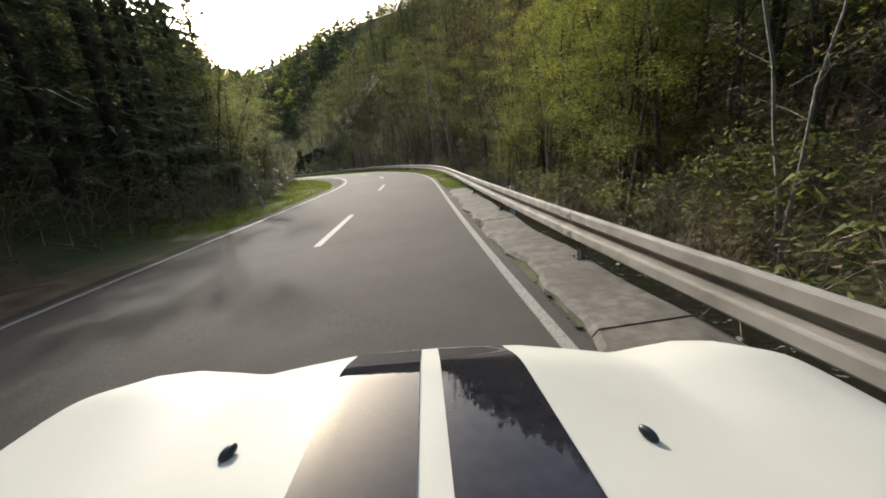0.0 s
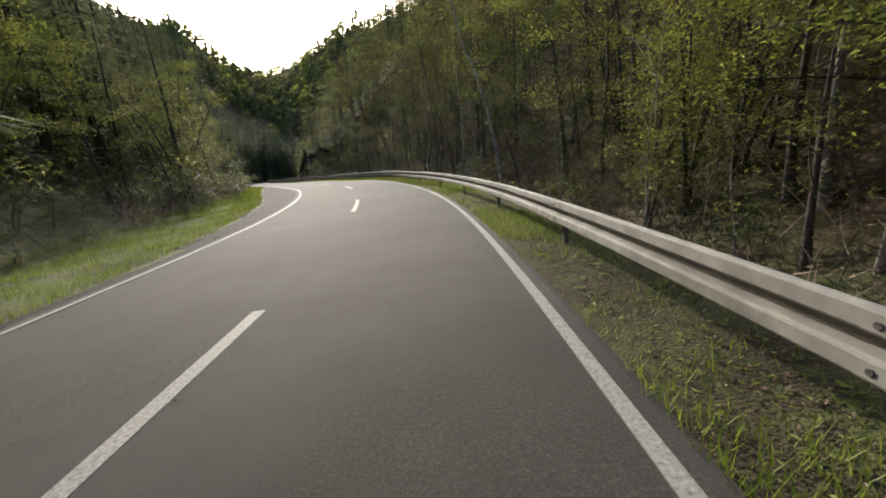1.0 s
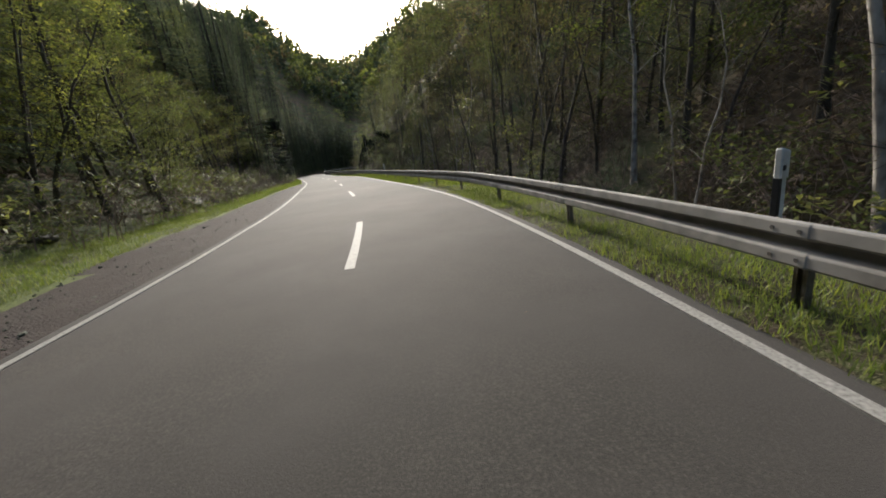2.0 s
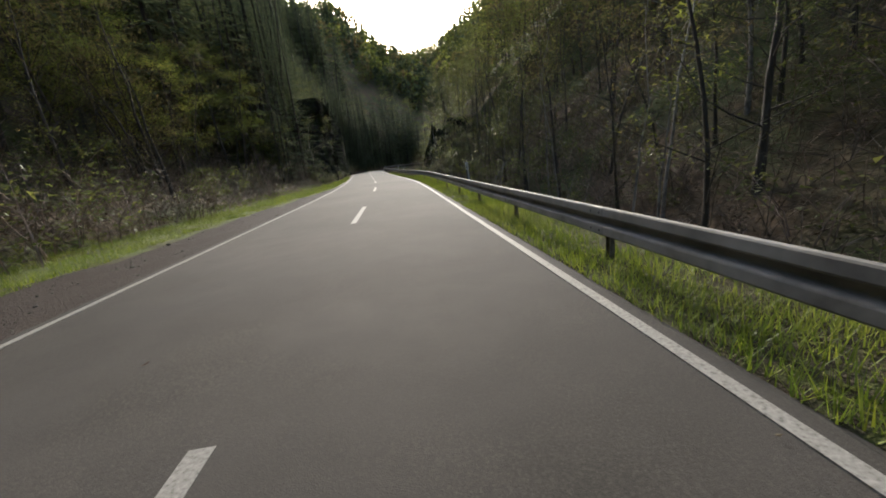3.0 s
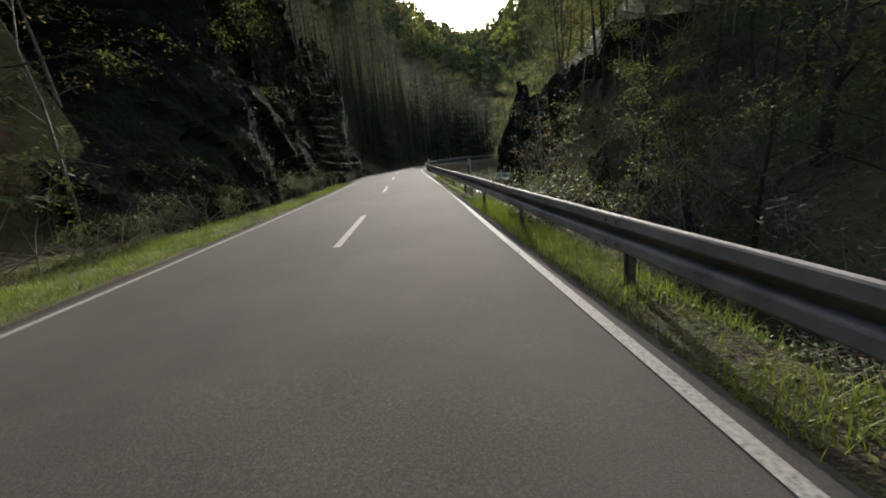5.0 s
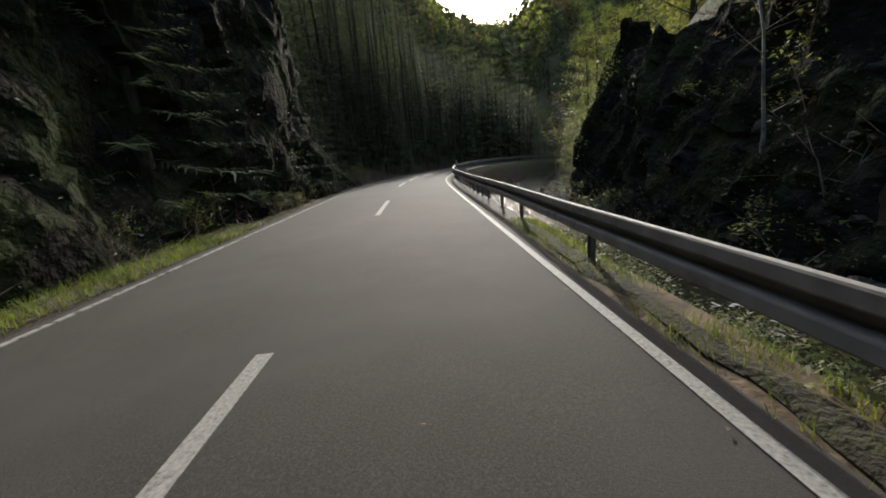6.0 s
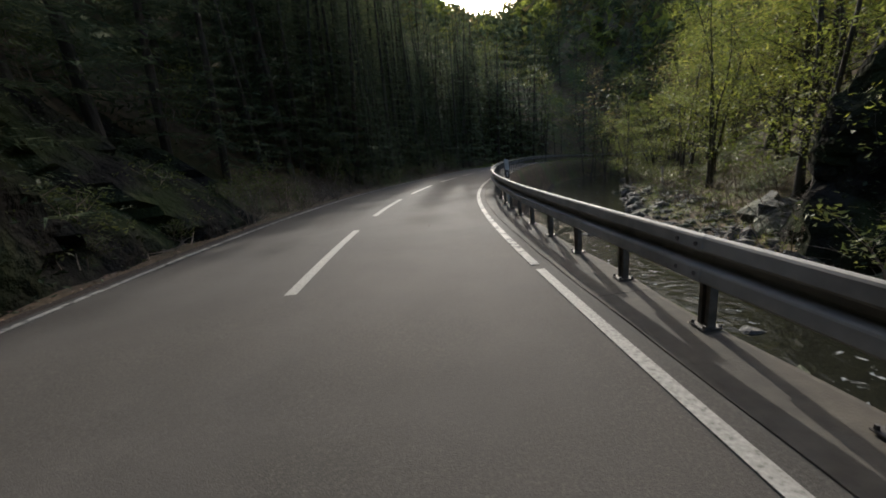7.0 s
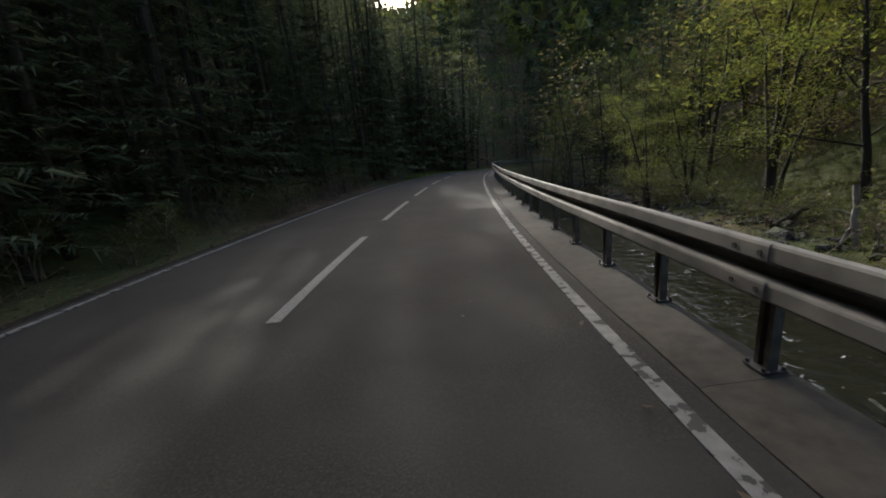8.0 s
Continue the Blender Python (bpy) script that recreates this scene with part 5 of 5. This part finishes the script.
litter("ground_herbs", 12000, (-8, 110), lambda s: -foot_n(s) + 0.2, lambda s: -foot_n(s) - 9, 0.095, 54, "low green herbs on the forest floor", LEAF_DARK)
litter("ground_herbs", 5000, (136, 180), lambda s: stream_edges(s)[1] + 0.5, lambda s: stream_edges(s)[1] + 12, 0.09, 66, "low green herbs on the stony bank", LEAF_DARK)
litter("ground_herbs", 9000, (-8, 26), lambda s: stream_edges(s)[1] + 0.5, lambda s: stream_edges(s)[1] + 12, 0.10, 55, "low green herbs and bramble leaves on the slope", LEAF_DARK)


def brushwood(name, count, s_range, inner, outer, length, seed, label):
    rng, s, n, p = scatter(count, s_range, inner, outer, seed)
    paths = []
    for q in p:
        L = length * rng.uniform(0.4, 1.5)
        d = rng.normal(0, 1, 3)
        d[2] = abs(d[2]) * rng.choice([0.15, 1.0, 1.8])
        d /= np.linalg.norm(d)
        g = np.linspace(0, 1, 4)
        path = q + np.outer(g * L, d) + np.outer(g ** 2, rng.normal(0, 0.15 * L, 3) - np.array([0, 0, 0.12 * L]))
        paths.append((path, 0.014 * rng.uniform(0.5, 1.6) * (1 - 0.75 * g)))
    v, f = tubes(paths, 3)
    tagged(new(name, fast_mesh(name, v, f, TWIG, None, True)), label, "brushwood", kind="stuff")


brushwood("brushwood", 5200, (-8, 66), lambda s: stream_edges(s)[1] + 0.2, lambda s: stream_edges(s)[1] + 10, 1.9, 61, "tangle of dry twigs and branches on the slope")
brushwood("brushwood", 3800, (60, 182), lambda s: stream_edges(s)[1] + 0.4, lambda s: stream_edges(s)[1] + 8, 1.5, 62, "tangle of dry twigs on the shaded slope")
litter("leaf_litter", 16000, (56, 102), lambda s: -foot_n(s) - 0.1, lambda s: -foot_n(s) - 6, 0.085, 56, "reddish brown dead ferns and leaves on the bank", DEAD_LEAF)
litter("bank_herbs", 16000, (138, 192), lambda s: stream_edges(s)[1] + 0.7, lambda s: stream_edges(s)[1] + 8, 0.085, 60, "yellow-green herbs and moss among the stones of the bank", LEAF)
litter("verge_weeds", 7000, (9, 101), lambda s: EDGE_R + 0.12 + 0 * s, lambda s: rail_n(s) + 0.3, 0.055, 57, "broad-leaved weeds in the grass verge", LEAF)
litter("leaf_litter", 9000, (108, 180), lambda s: -EDGE_L - 0.15 + 0 * s, lambda s: -foot_n(s) - 1.2, 0.08, 58, "brown leaf litter along the shaded road edge", DEAD_LEAF)
brushwood("brushwood", 2600, (56, 102), lambda s: -foot_n(s) - 0.1, lambda s: -foot_n(s) - 5, 1.1, 64, "dense dry bramble canes and dead stalks on the brown bank")
brushwood("brushwood", 700, (104, 150), lambda s: -foot_n(s) + 0.2, lambda s: -foot_n(s) - 0.8, 0.5, 65, "dry weed stalks at the foot of the cliff")
brushwood("brushwood", 2400, (2, 108), lambda s: -foot_n(s) - 0.1, lambda s: -foot_n(s) - 6, 1.3, 63, "dry brown bramble canes along the forest edge")


# ---- stones and rock ----
def stone_mesh(name, seed, sub, rough=0.28, squash=0.6, sharp=True):
    rng = np.random.RandomState(seed)
    bm = bmesh.new()
    bmesh.ops.create_icosphere(bm, subdivisions=sub, radius=1.0)
    off = Vector(rng.uniform(-50, 50, 3))
    planes = [(Vector(rng.normal(size=3)).normalized(), rng.uniform(0.4, 0.8)) for _ in range(11)]
    for v in bm.verts:
        d = v.co.normalized()
        r = 1 + rough * noise.noise(d * 1.4 + off) + 0.4 * rough * noise.noise(d * 4 + off)
        for nrm, c in planes:
            k = d.dot(nrm)
            if k > 0:
                r = min(r, c / k)
        v.co = d * (r + 0.05 * noise.noise(d * 7 + off))
        v.co.z *= squash
    return bm_mesh(name, bm, ROCK, not sharp)


STONES = [stone_mesh("boulder", 70 + i, 2, 0.35, sq) for i, sq in enumerate((0.6, 0.75, 0.5, 0.9))]
rock_rng = np.random.RandomState(77)


def boulder(s, n, size, dz=0.0, tall=1.0, label="grey boulder lying in the stream bed"):
    ob = new("boulder", STONES[rock_rng.randint(4)])
    ob.matrix_basis = Matrix.LocRotScale(on_ground(s, n, dz - 0.05 * size), Euler((rock_rng.normal(0, 0.25), rock_rng.normal(0, 0.25), rock_rng.uniform(0, 6.28))),
                                         (size * rock_rng.uniform(0.8, 1.3), size * rock_rng.uniform(0.8, 1.2), size * tall * rock_rng.uniform(0.8, 1.2)))
    return tagged(ob, label, "boulder", "boulders along the stream")


for _ in range(110):
    s = rock_rng.uniform(114, 188)
    a, b = stream_edges(s)
    boulder(s, a + 0.6 + (b - a + 1.4) * rock_rng.uniform(0, 1) ** 0.6, rock_rng.uniform(0.14, 0.38))
for _ in range(26):
    s = rock_rng.uniform(-8, 8)
    a, b = stream_edges(s)
    boulder(s, rock_rng.uniform(a + 0.3, b + 0.5), rock_rng.uniform(0.15, 0.4))
for _ in range(16):
    boulder(rock_rng.uniform(141, 148), rock_rng.uniform(13.5, 17.5), rock_rng.uniform(0.5, 1.2), tall=1.3, label="angular pale rock at the foot of the crag")
for _ in range(14):
    s = rock_rng.uniform(110, 140)
    boulder(s, float(stream_edges(s)[1]) + rock_rng.uniform(-0.3, 0.5), rock_rng.uniform(0.3, 0.7), label="dark angular rock at the foot of the crag")


# ---- rock walls ----
def rock_wall(name, s0, s1, top, foot_line, base, side, seed, label, ease=5, lean=0.22):
    """A steep broken face that leans back from foot_line(s); side -1 for the hill by the oncoming lane, 1 for the far bank."""
    st, zs = np.arange(s0, s1 + 0.1, 0.28), np.arange(base, top + 0.1, 0.28)
    V, F_ = [], []
    off = Vector((seed * 7.3, seed * 3.1, 0))
    for s in st:
        end = float(smooth(s0, s0 + (9 if side < 0 else 5), s) * (1 - smooth(s1 - ease, s1, s)))
        crest = 0.82 + 0.32 * noise.noise(Vector((s * 0.13, seed, 0))) + 0.14 * noise.noise(Vector((s * 0.55, seed, 5)))
        for z in base + (zs - base) * crest:
            p = Vector((s, 0.0, z)) + off
            bulge = 1.1 * noise.noise(p * 0.16) + 0.75 * abs(noise.noise(p * 0.42)) + 0.35 * noise.noise(Vector((p.x * 1.1 + p.z * 0.5, 3, p.z * 0.8))) + 0.12 * noise.noise(p * 3.1)
            cell = noise.cell(Vector((p.x * 0.5 + 0.35 * p.z, 1.0, p.z * 0.42 - 0.2 * p.x)))
            back = lean * (z - base) + 0.9 * bulge + 0.38 * cell - 0.3 + 3.2 * (1 - end) * max(0.0, z - base) / 3
            n = side * (float(foot_line(s)) + max(back, -0.35))
            V.append(at(float(s), n, float(z)))
    k = len(zs)
    for i in range(len(st) - 1):
        for j in range(k - 1):
            q = i * k + j
            F_.append((q, q + 1, q + k + 1, q + k) if side < 0 else (q, q + k, q + k + 1, q + 1))
    ob = new(name, mesh_of(name, V, F_, ROCK_SHADED, False))
    tagged(ob, label, "rock face", kind="structure")
    return np.array([tuple(v) for v in V])


def creepers(name, pts, count, size, seed, label, mat_):
    rng = np.random.RandomState(seed)
    grow = waves(pts[:, 0] + pts[:, 2], pts[:, 1] - 0.6 * pts[:, 2], 5.0, seed) + 0.5 * waves(pts[:, 0] - pts[:, 2], pts[:, 2], 1.7, seed + 1)
    lush = pts[grow > -0.1]
    c = lush[rng.randint(0, len(lush), count)] + rng.normal(0, 0.17, (count, 3))
    v, f = leaf_quads(rng, c, size)
    tagged(new(name, fast_mesh(name, v, f, mat_)), label, "creepers", kind="stuff")


cliff_pts = rock_wall("rock_wall", 99, 140, 13.5, lambda s: foot_n(s) + 0.15, -0.3, -1, 1, "broken rock cliff rising beside the road, its shade put into a darker colour", 9, 0.07)
crag_pts = rock_wall("rock_wall", 106, 144, 8.5, lambda s: stream_edges(s)[1] + 0.55, -3.2, 1, 2, "dark crag across the stream with its shade put into the colour")
creepers("ivy", cliff_pts, 15000, 0.12, 91, "dark ivy and moss draped over the cliff", IVY_LEAF)
creepers("ivy", crag_pts, 15000, 0.12, 92, "ivy and ferns on the shaded crag", IVY_LEAF)
for s, n, size in ((60.0, -8.4, 0.5), (44.5, -9.3, 0.6), (57.0, -9.0, 0.8)):
    boulder(s, n, size, label="mossy rock at the forest edge")


def pebbles(name, count, s_range, inner, outer, size, seed, label, mat_=ROCK):
    rng, s, n, p = scatter(count, s_range, inner, outer, seed)
    t = (1 + 5 ** 0.5) / 2
    ico = np.array([(-1, t, 0), (1, t, 0), (-1, -t, 0), (1, -t, 0), (0, -1, t), (0, 1, t), (0, -1, -t), (0, 1, -t), (t, 0, -1), (t, 0, 1), (-t, 0, -1), (-t, 0, 1)]) / 1.9
    tri = np.array([(0, 11, 5), (0, 5, 1), (0, 1, 7), (0, 7, 10), (0, 10, 11), (1, 5, 9), (5, 11, 4), (11, 10, 2), (10, 7, 6), (7, 1, 8), (3, 9, 4), (3, 4, 2), (3, 2, 6), (3, 6, 8), (3, 8, 9),
                    (4, 9, 5), (2, 4, 11), (6, 2, 10), (8, 6, 7), (9, 8, 1)])
    k = len(p)
    sc = size * rng.lognormal(0, 0.5, k)[:, None, None] * rng.uniform(0.6, 1.2, (k, 1, 3)) * np.array([[[1, 1, 0.6]]])
    V = p[:, None, :] + ico[None] * sc * rng.uniform(0.8, 1.2, (k, 12, 1))
    F = tri[None] + (np.arange(k) * 12)[:, None, None]
    tagged(new(name, fast_mesh(name, V.reshape(-1, 3), F.reshape(-1, 3), mat_)), label, "stones", kind="stuff")


pebbles("stream_stones", 4600, (112, 190), lambda s: stream_edges(s)[0] + 0.5, lambda s: stream_edges(s)[1] + 3.5, 0.16, 81, "wet grey stones scattered in the stream")
pebbles("stream_stones", 700, (-8, 10), lambda s: stream_edges(s)[0], lambda s: stream_edges(s)[1] + 1.0, 0.13, 82, "wet grey stones scattered in the stream")
pebbles("road_grit", 2500, (20, 82), lambda s: -EDGE_L - 0.02 + 0 * s, lambda s: -EDGE_L - np.interp(s, [18, 30, 44, 66, 78, 84], [0.3, 1.3, 2.6, 2.0, 0.9, 0.3]), 0.013, 83, "loose gravel beside the asphalt")
pebbles("road_grit", 900, (-8, 9), lambda s: EDGE_R - 0.1 + 0 * s, lambda s: rail_n(s) + 0.1, 0.02, 84, "loose grit along the broken concrete edge", GRAVEL)


# ---- fallen trunk and snag on the stream bank ----
def log_thing(name, a, b, r0, r1, mat_, label, stubs=3, seed=0):
    rng = np.random.RandomState(seed)
    a, b = np.array(a), np.array(b)
    g = np.linspace(0, 1, 7)
    path = a + np.outer(g, b - a) + rng.normal(0, 0.03, (7, 3))
    prs = [tubes([(path, r0 + (r1 - r0) * g)], 9)]
    for _ in range(stubs):
        u = rng.uniform(0.2, 0.95)
        p = a + (b - a) * u
        d = rng.normal(0, 1, 3)
        d[2] = abs(d[2])
        d /= np.linalg.norm(d)
        gg = np.linspace(0, 1, 3)
        prs.append(tubes([(p + np.outer(gg * rng.uniform(0.3, 0.8), d), r1 * 0.45 * (1 - 0.7 * gg))], 5))
    v, f = join(prs)
    me = fast_mesh(name, v, f, mat_, None, True)
    return tagged(new(name, me), label, "dead wood")


def gpoint(s, n, dz=0.0):
    return tuple(on_ground(s, n, dz))


log_thing("fallen_log", gpoint(161.6, 13.2, 0.12), gpoint(162.8, 15.6, 0.35), 0.12, 0.09, BARK, "fallen grey log lying on the stream bank", 2, 1)
log_thing("dead_snag", gpoint(158.2, 13.15, -0.2), tuple(Vector(gpoint(158.5, 13.2, 1.8))), 0.10, 0.065, PALE_BARK, "leaning pale dead trunk on the stream bank", 3, 2)
log_thing("dead_snag", gpoint(158.6, 13.0, -0.2), tuple(Vector(gpoint(158.35, 13.2, 0.8))), 0.07, 0.05, PALE_BARK, "short pale broken trunk on the stream bank", 1, 3)
log_thing("dead_branch", gpoint(17.0, 10.6, 0.2), tuple(Vector(gpoint(18.5, 12.8, 1.4))), 0.05, 0.02, PALE_BARK, "pale dead branch leaning on the slope", 4, 4)
log_thing("dead_branch", gpoint(14.0, 11.4, 0.6), tuple(Vector(gpoint(16.6, 11.0, 0.3))), 0.045, 0.02, PALE_BARK, "pale dead branch lying in the brush", 3, 5)
log_thing("dead_branch", gpoint(69.5, 9.6, 0.2), tuple(Vector(gpoint(69.8, 10.6, 2.2))), 0.035, 0.012, PALE_BARK, "pale bare branch rising from the bank", 4, 6)


def bent_stem(points, r0, label, twigs=6, seed=0):
    """Thin pale stem bowed from its root to its tip through one middle point, with bare side twigs."""
    rng = np.random.RandomState(seed)
    a, c, b = (np.array(gpoint(*q)) for q in points)
    g = np.linspace(0, 1, 12)[:, None]
    path = a * (1 - g) ** 2 + 2 * (2 * c - (a + b) / 2) * g * (1 - g) + b * g ** 2 + rng.normal(0, 0.02, (12, 3)) * g
    prs = [tubes([(path, r0 * (1 - 0.8 * g[:, 0]))], 6)]
    for _ in range(twigs):
        k = rng.randint(3, 12)
        d = rng.normal(0, 1, 3) + np.array([0, 0, 0.5])
        d /= np.linalg.norm(d)
        q = np.linspace(0, 1, 4)
        prs.append(tubes([(path[k] + np.outer(q * rng.uniform(0.3, 1.0), d) + np.outer(q ** 2, rng.normal(0, 0.12, 3)), r0 * 0.35 * (1 - 0.7 * q))], 4))
    v, f = join(prs)
    return tagged(new("young_tree", fast_mesh("young_tree", v, f, PALE_BARK, None, True)), label, "tree")


bent_stem(((78.5, 8.0, -0.2), (79.6, 9.6, 2.9), (82.0, 12.6, 2.6)), 0.035, "thin pale stem bowed over the stream bank", 4, 31)
bent_stem(((80.2, 9.0, -0.2), (81.0, 9.9, 2.2), (82.2, 11.6, 2.6)), 0.022, "slender grey stem leaning on the bank", 3, 32)
bent_stem(((73.6, 9.6, -0.2), (73.8, 9.65, 2.6), (73.7, 9.7, 5.6)), 0.04, "straight pale sapling with crooked bare side branches", 9, 33)
bent_stem(((75.6, 9.0, -0.2), (75.4, 9.2, 1.3), (75.9, 9.1, 2.6)), 0.026, "crooked pale stem on the dark bank", 4, 34)
bent_stem(((76.5, 8.8, -0.2), (76.8, 8.7, 1.2), (76.4, 9.1, 2.3)), 0.024, "crooked pale stem on the dark bank", 4, 35)
bent_stem(((70.8, 8.6, -0.1), (71.6, 9.0, 0.7), (73.0, 9.4, 1.6)), 0.03, "pale dead bough lying up the bank", 5, 36)
bent_stem(((66.0, 9.0, -0.2), (66.1, 9.2, 1.5), (65.7, 9.5, 3.2)), 0.028, "thin pale sapling on the dark bank", 5, 37)


# ---- the white car at the start of the drive ----
CAR_PAINT = material("ivory_car_paint", [(0.3, (0.3863, 0.3863, 0.3343)), (0.7, (0.4309, 0.4309, 0.3789))], scale=3, rough=0.6, rough_var=0.05, bump=0, coat=0.04, spec=0.12)
STRIPE_PAINT = material("black_car_paint", [(0.3, (0.010, 0.010, 0.013)), (0.7, (0.018, 0.018, 0.022))], scale=40, rough=0.025, rough_var=0.005, bump=0, spec=0.17)
RUBBER = material("tyre_rubber", [(0.3, (0.015, 0.015, 0.015)), (0.7, (0.03, 0.03, 0.03))], scale=20, rough=0.85, bump=0.4, bump_scale=60)
ALLOY = material("alloy", [(0.3, (0.45, 0.45, 0.46)), (0.7, (0.6, 0.6, 0.6))], scale=10, rough=0.35, metal=0.9, bump=0)
CAR_GLASS = material("car_glass", [(0.3, (0.015, 0.018, 0.018)), (0.7, (0.02, 0.024, 0.024))], scale=3, rough=0.04, rough_var=0.01, bump=0, spec=0.7)


def bonnet_z(x, y):
    ax = np.abs(x)
    mid = 1.0037 - 0.085 * (y - 0.2) - 0.062 * smooth(0.7, 1.0, y)
    side = np.interp(ax, [0, 0.2, 0.33, 0.45, 0.53, 0.61, 0.70, 0.78, 0.84, 0.885, 0.90], [0, -0.004, -0.022, -0.041, -0.026, -0.013, -0.018, -0.038, -0.082, -0.22, -0.5])
    inner = np.interp(ax, [0, 0.2, 0.5, 0.70, 0.78, 0.84, 0.885, 0.90], [0, -0.004, -0.018, -0.035, -0.06, -0.11, -0.25, -0.5])
    blend = smooth(0.3, 0.8, y)
    front = 0.93 - 0.10 * ax ** 2
    nose = np.clip((y - front) / 0.10, 0, 1)
    return mid + side * blend + inner * (1 - blend) - 0.42 * (1 - np.sqrt(1 - np.minimum(nose, 0.995) ** 2))


def car():
    root = tagged(new("car"), "ivory white compact car with two black bonnet stripes on the road", "car")
    root.matrix_basis = Matrix.LocRotScale(at(-7.0, 1.85, 0.018), Euler((0, 0, radians(-1.37))), None)
    tilt = Matrix.Translation((0, 0, 0.95)) @ Matrix.Rotation(radians(3.6), 4, "Y") @ Matrix.Translation((0, 0, -0.95))
    xs = np.concatenate([-np.array([0.90, 0.895, 0.885, 0.87]), np.linspace(-0.84, 0.84, 73), np.array([0.87, 0.885, 0.895, 0.90])])
    ys = np.concatenate([np.linspace(0.12, 0.78, 24), np.linspace(0.80, 1.03, 24)])
    X, Y = np.meshgrid(xs, ys, indexing="ij")
    Z = bonnet_z(X, Y)
    kx, ky = X.shape
    idx_ = np.arange(kx * ky).reshape(kx, ky)
    V = list(np.stack([X, Y, Z], -1).reshape(-1, 3))
    Q = [tuple(q) for q in np.stack([idx_[:-1, :-1], idx_[1:, :-1], idx_[1:, 1:], idx_[:-1, 1:]], -1).reshape(-1, 4)]
    part("bonnet", mesh_of("bonnet", V, Q, CAR_PAINT, True), root, tilt)
    for x0, x1 in ((-0.217, -0.052), (-0.01, 0.158)):
        sx, sy = np.linspace(x0, x1, 9), np.linspace(0.13, 0.915, 40)
        A, B = np.meshgrid(sx, sy, indexing="ij")
        A = A + (0.02 * (A + 0.06) / 0.2 if x0 > -0.1 else 0) * (0.915 - B) / 0.785
        C = bonnet_z(A, B) + 0.003
        i2 = np.arange(A.size).reshape(A.shape)
        part("stripe", mesh_of("stripe", np.stack([A, B, C], -1).reshape(-1, 3), np.stack([i2[:-1, :-1], i2[1:, :-1], i2[1:, 1:], i2[:-1, 1:]], -1).reshape(-1, 4), STRIPE_PAINT, True), root, tilt, "glossy black bonnet stripe")
    for x, y, tw in ((-0.338, 0.508, -0.5), (0.288, 0.475, 0.5)):
        bm = bmesh.new()
        bmesh.ops.create_uvsphere(bm, u_segments=14, v_segments=9, radius=1)
        for v in bm.verts:
            v.co = Vector((v.co.x * 0.009, v.co.y * 0.016 + 0.003 * v.co.z, max(v.co.z, -0.4) * 0.009))
        part("washer_nozzle", bm_mesh("washer_nozzle", bm, BLACK_PLASTIC, True), root, tilt @ pose(x, y, float(bonnet_z(np.array(x), np.array(y))) + 0.006, 6, 0, math.degrees(tw)), "small black washer nozzle")
    # lower body with wheel arches, cabin, glass and wheels
    prof = [(1.04, 0.32), (1.06, 0.5), (1.03, 0.62), (0.9, 0.66), (-2.3, 0.70), (-2.62, 0.66), (-2.66, 0.45), (-2.6, 0.3), (-2.0, 0.2), (0.75, 0.2)]
    V, F = [], []
    for x in (-0.89, -0.87, 0.87, 0.89):
        V += [(x, y * (0.985 if abs(x) > 0.88 else 1), z) for y, z in prof]
    k = len(prof)
    for c in range(3):
        F += [(c * k + j, c * k + (j + 1) % k, (c + 1) * k + (j + 1) % k, (c + 1) * k + j) for j in range(k)]
    F += [tuple(range(k)), tuple(range(3 * k, 4 * k))[::-1]]
    part("body", mesh_of("body", V, F, CAR_PAINT, False), root)
    cab = [(0.16, 1.0, 0.74), (-0.52, 1.36, 0.58), (-0.8, 1.40, 0.56), (-2.0, 1.36, 0.55), (-2.45, 1.0, 0.66), (-2.5, 0.68, 0.82), (0.16, 0.68, 0.82)]
    V = [(-w, y, z) for y, z, w in cab] + [(w, y, z) for y, z, w in cab]
    k = len(cab)
    F = [(j, (j + 1) % k, k + (j + 1) % k, k + j) for j in range(k)]
    part("cabin", mesh_of("cabin", V, F + [tuple(range(k))[::-1], tuple(range(k, 2 * k))], CAR_GLASS, False), root, None, "dark tinted glass cabin")
    roof = [(-0.50, 1.365, 0.57), (-0.8, 1.408, 0.55), (-1.4, 1.412, 0.55), (-2.02, 1.37, 0.54)]
    V = [(sx * w, y, z + d) for d in (0.0, 0.03) for y, z, w in roof for sx in (-1, 1)]
    F = [(8 + 2 * j, 9 + 2 * j, 11 + 2 * j, 10 + 2 * j) for j in range(3)] + [(2 * j, 2 * j + 2, 10 + 2 * j, 8 + 2 * j) for j in range(3)] + [(2 * j + 1, 9 + 2 * j, 11 + 2 * j, 2 * j + 3) for j in range(3)] + [(0, 8, 9, 1), (6, 7, 15, 14)]
    part("roof", mesh_of("roof", V, F, CAR_PAINT, False), root)
    for x in (-0.80, 0.80):
        for y in (0.55, -1.95):
            bm = bmesh.new()
            bmesh.ops.create_cone(bm, cap_ends=True, segments=28, radius1=0.31, radius2=0.31, depth=0.19)
            bmesh.ops.bevel(bm, geom=[e for e in bm.edges if abs(e.verts[0].co.z - e.verts[1].co.z) < 1e-5], offset=0.03, segments=2, affect="EDGES")
            tyre = part("wheel", bm_mesh("tyre", bm, RUBBER), root, pose(x, y, 0.31, 0, 90, 0), "black tyre")
            bm = bmesh.new()
            bmesh.ops.create_cone(bm, cap_ends=True, segments=20, radius1=0.2, radius2=0.2, depth=0.2)
            part("rim", bm_mesh("rim", bm, ALLOY), tyre, None, "grey alloy rim")
    return root


car()
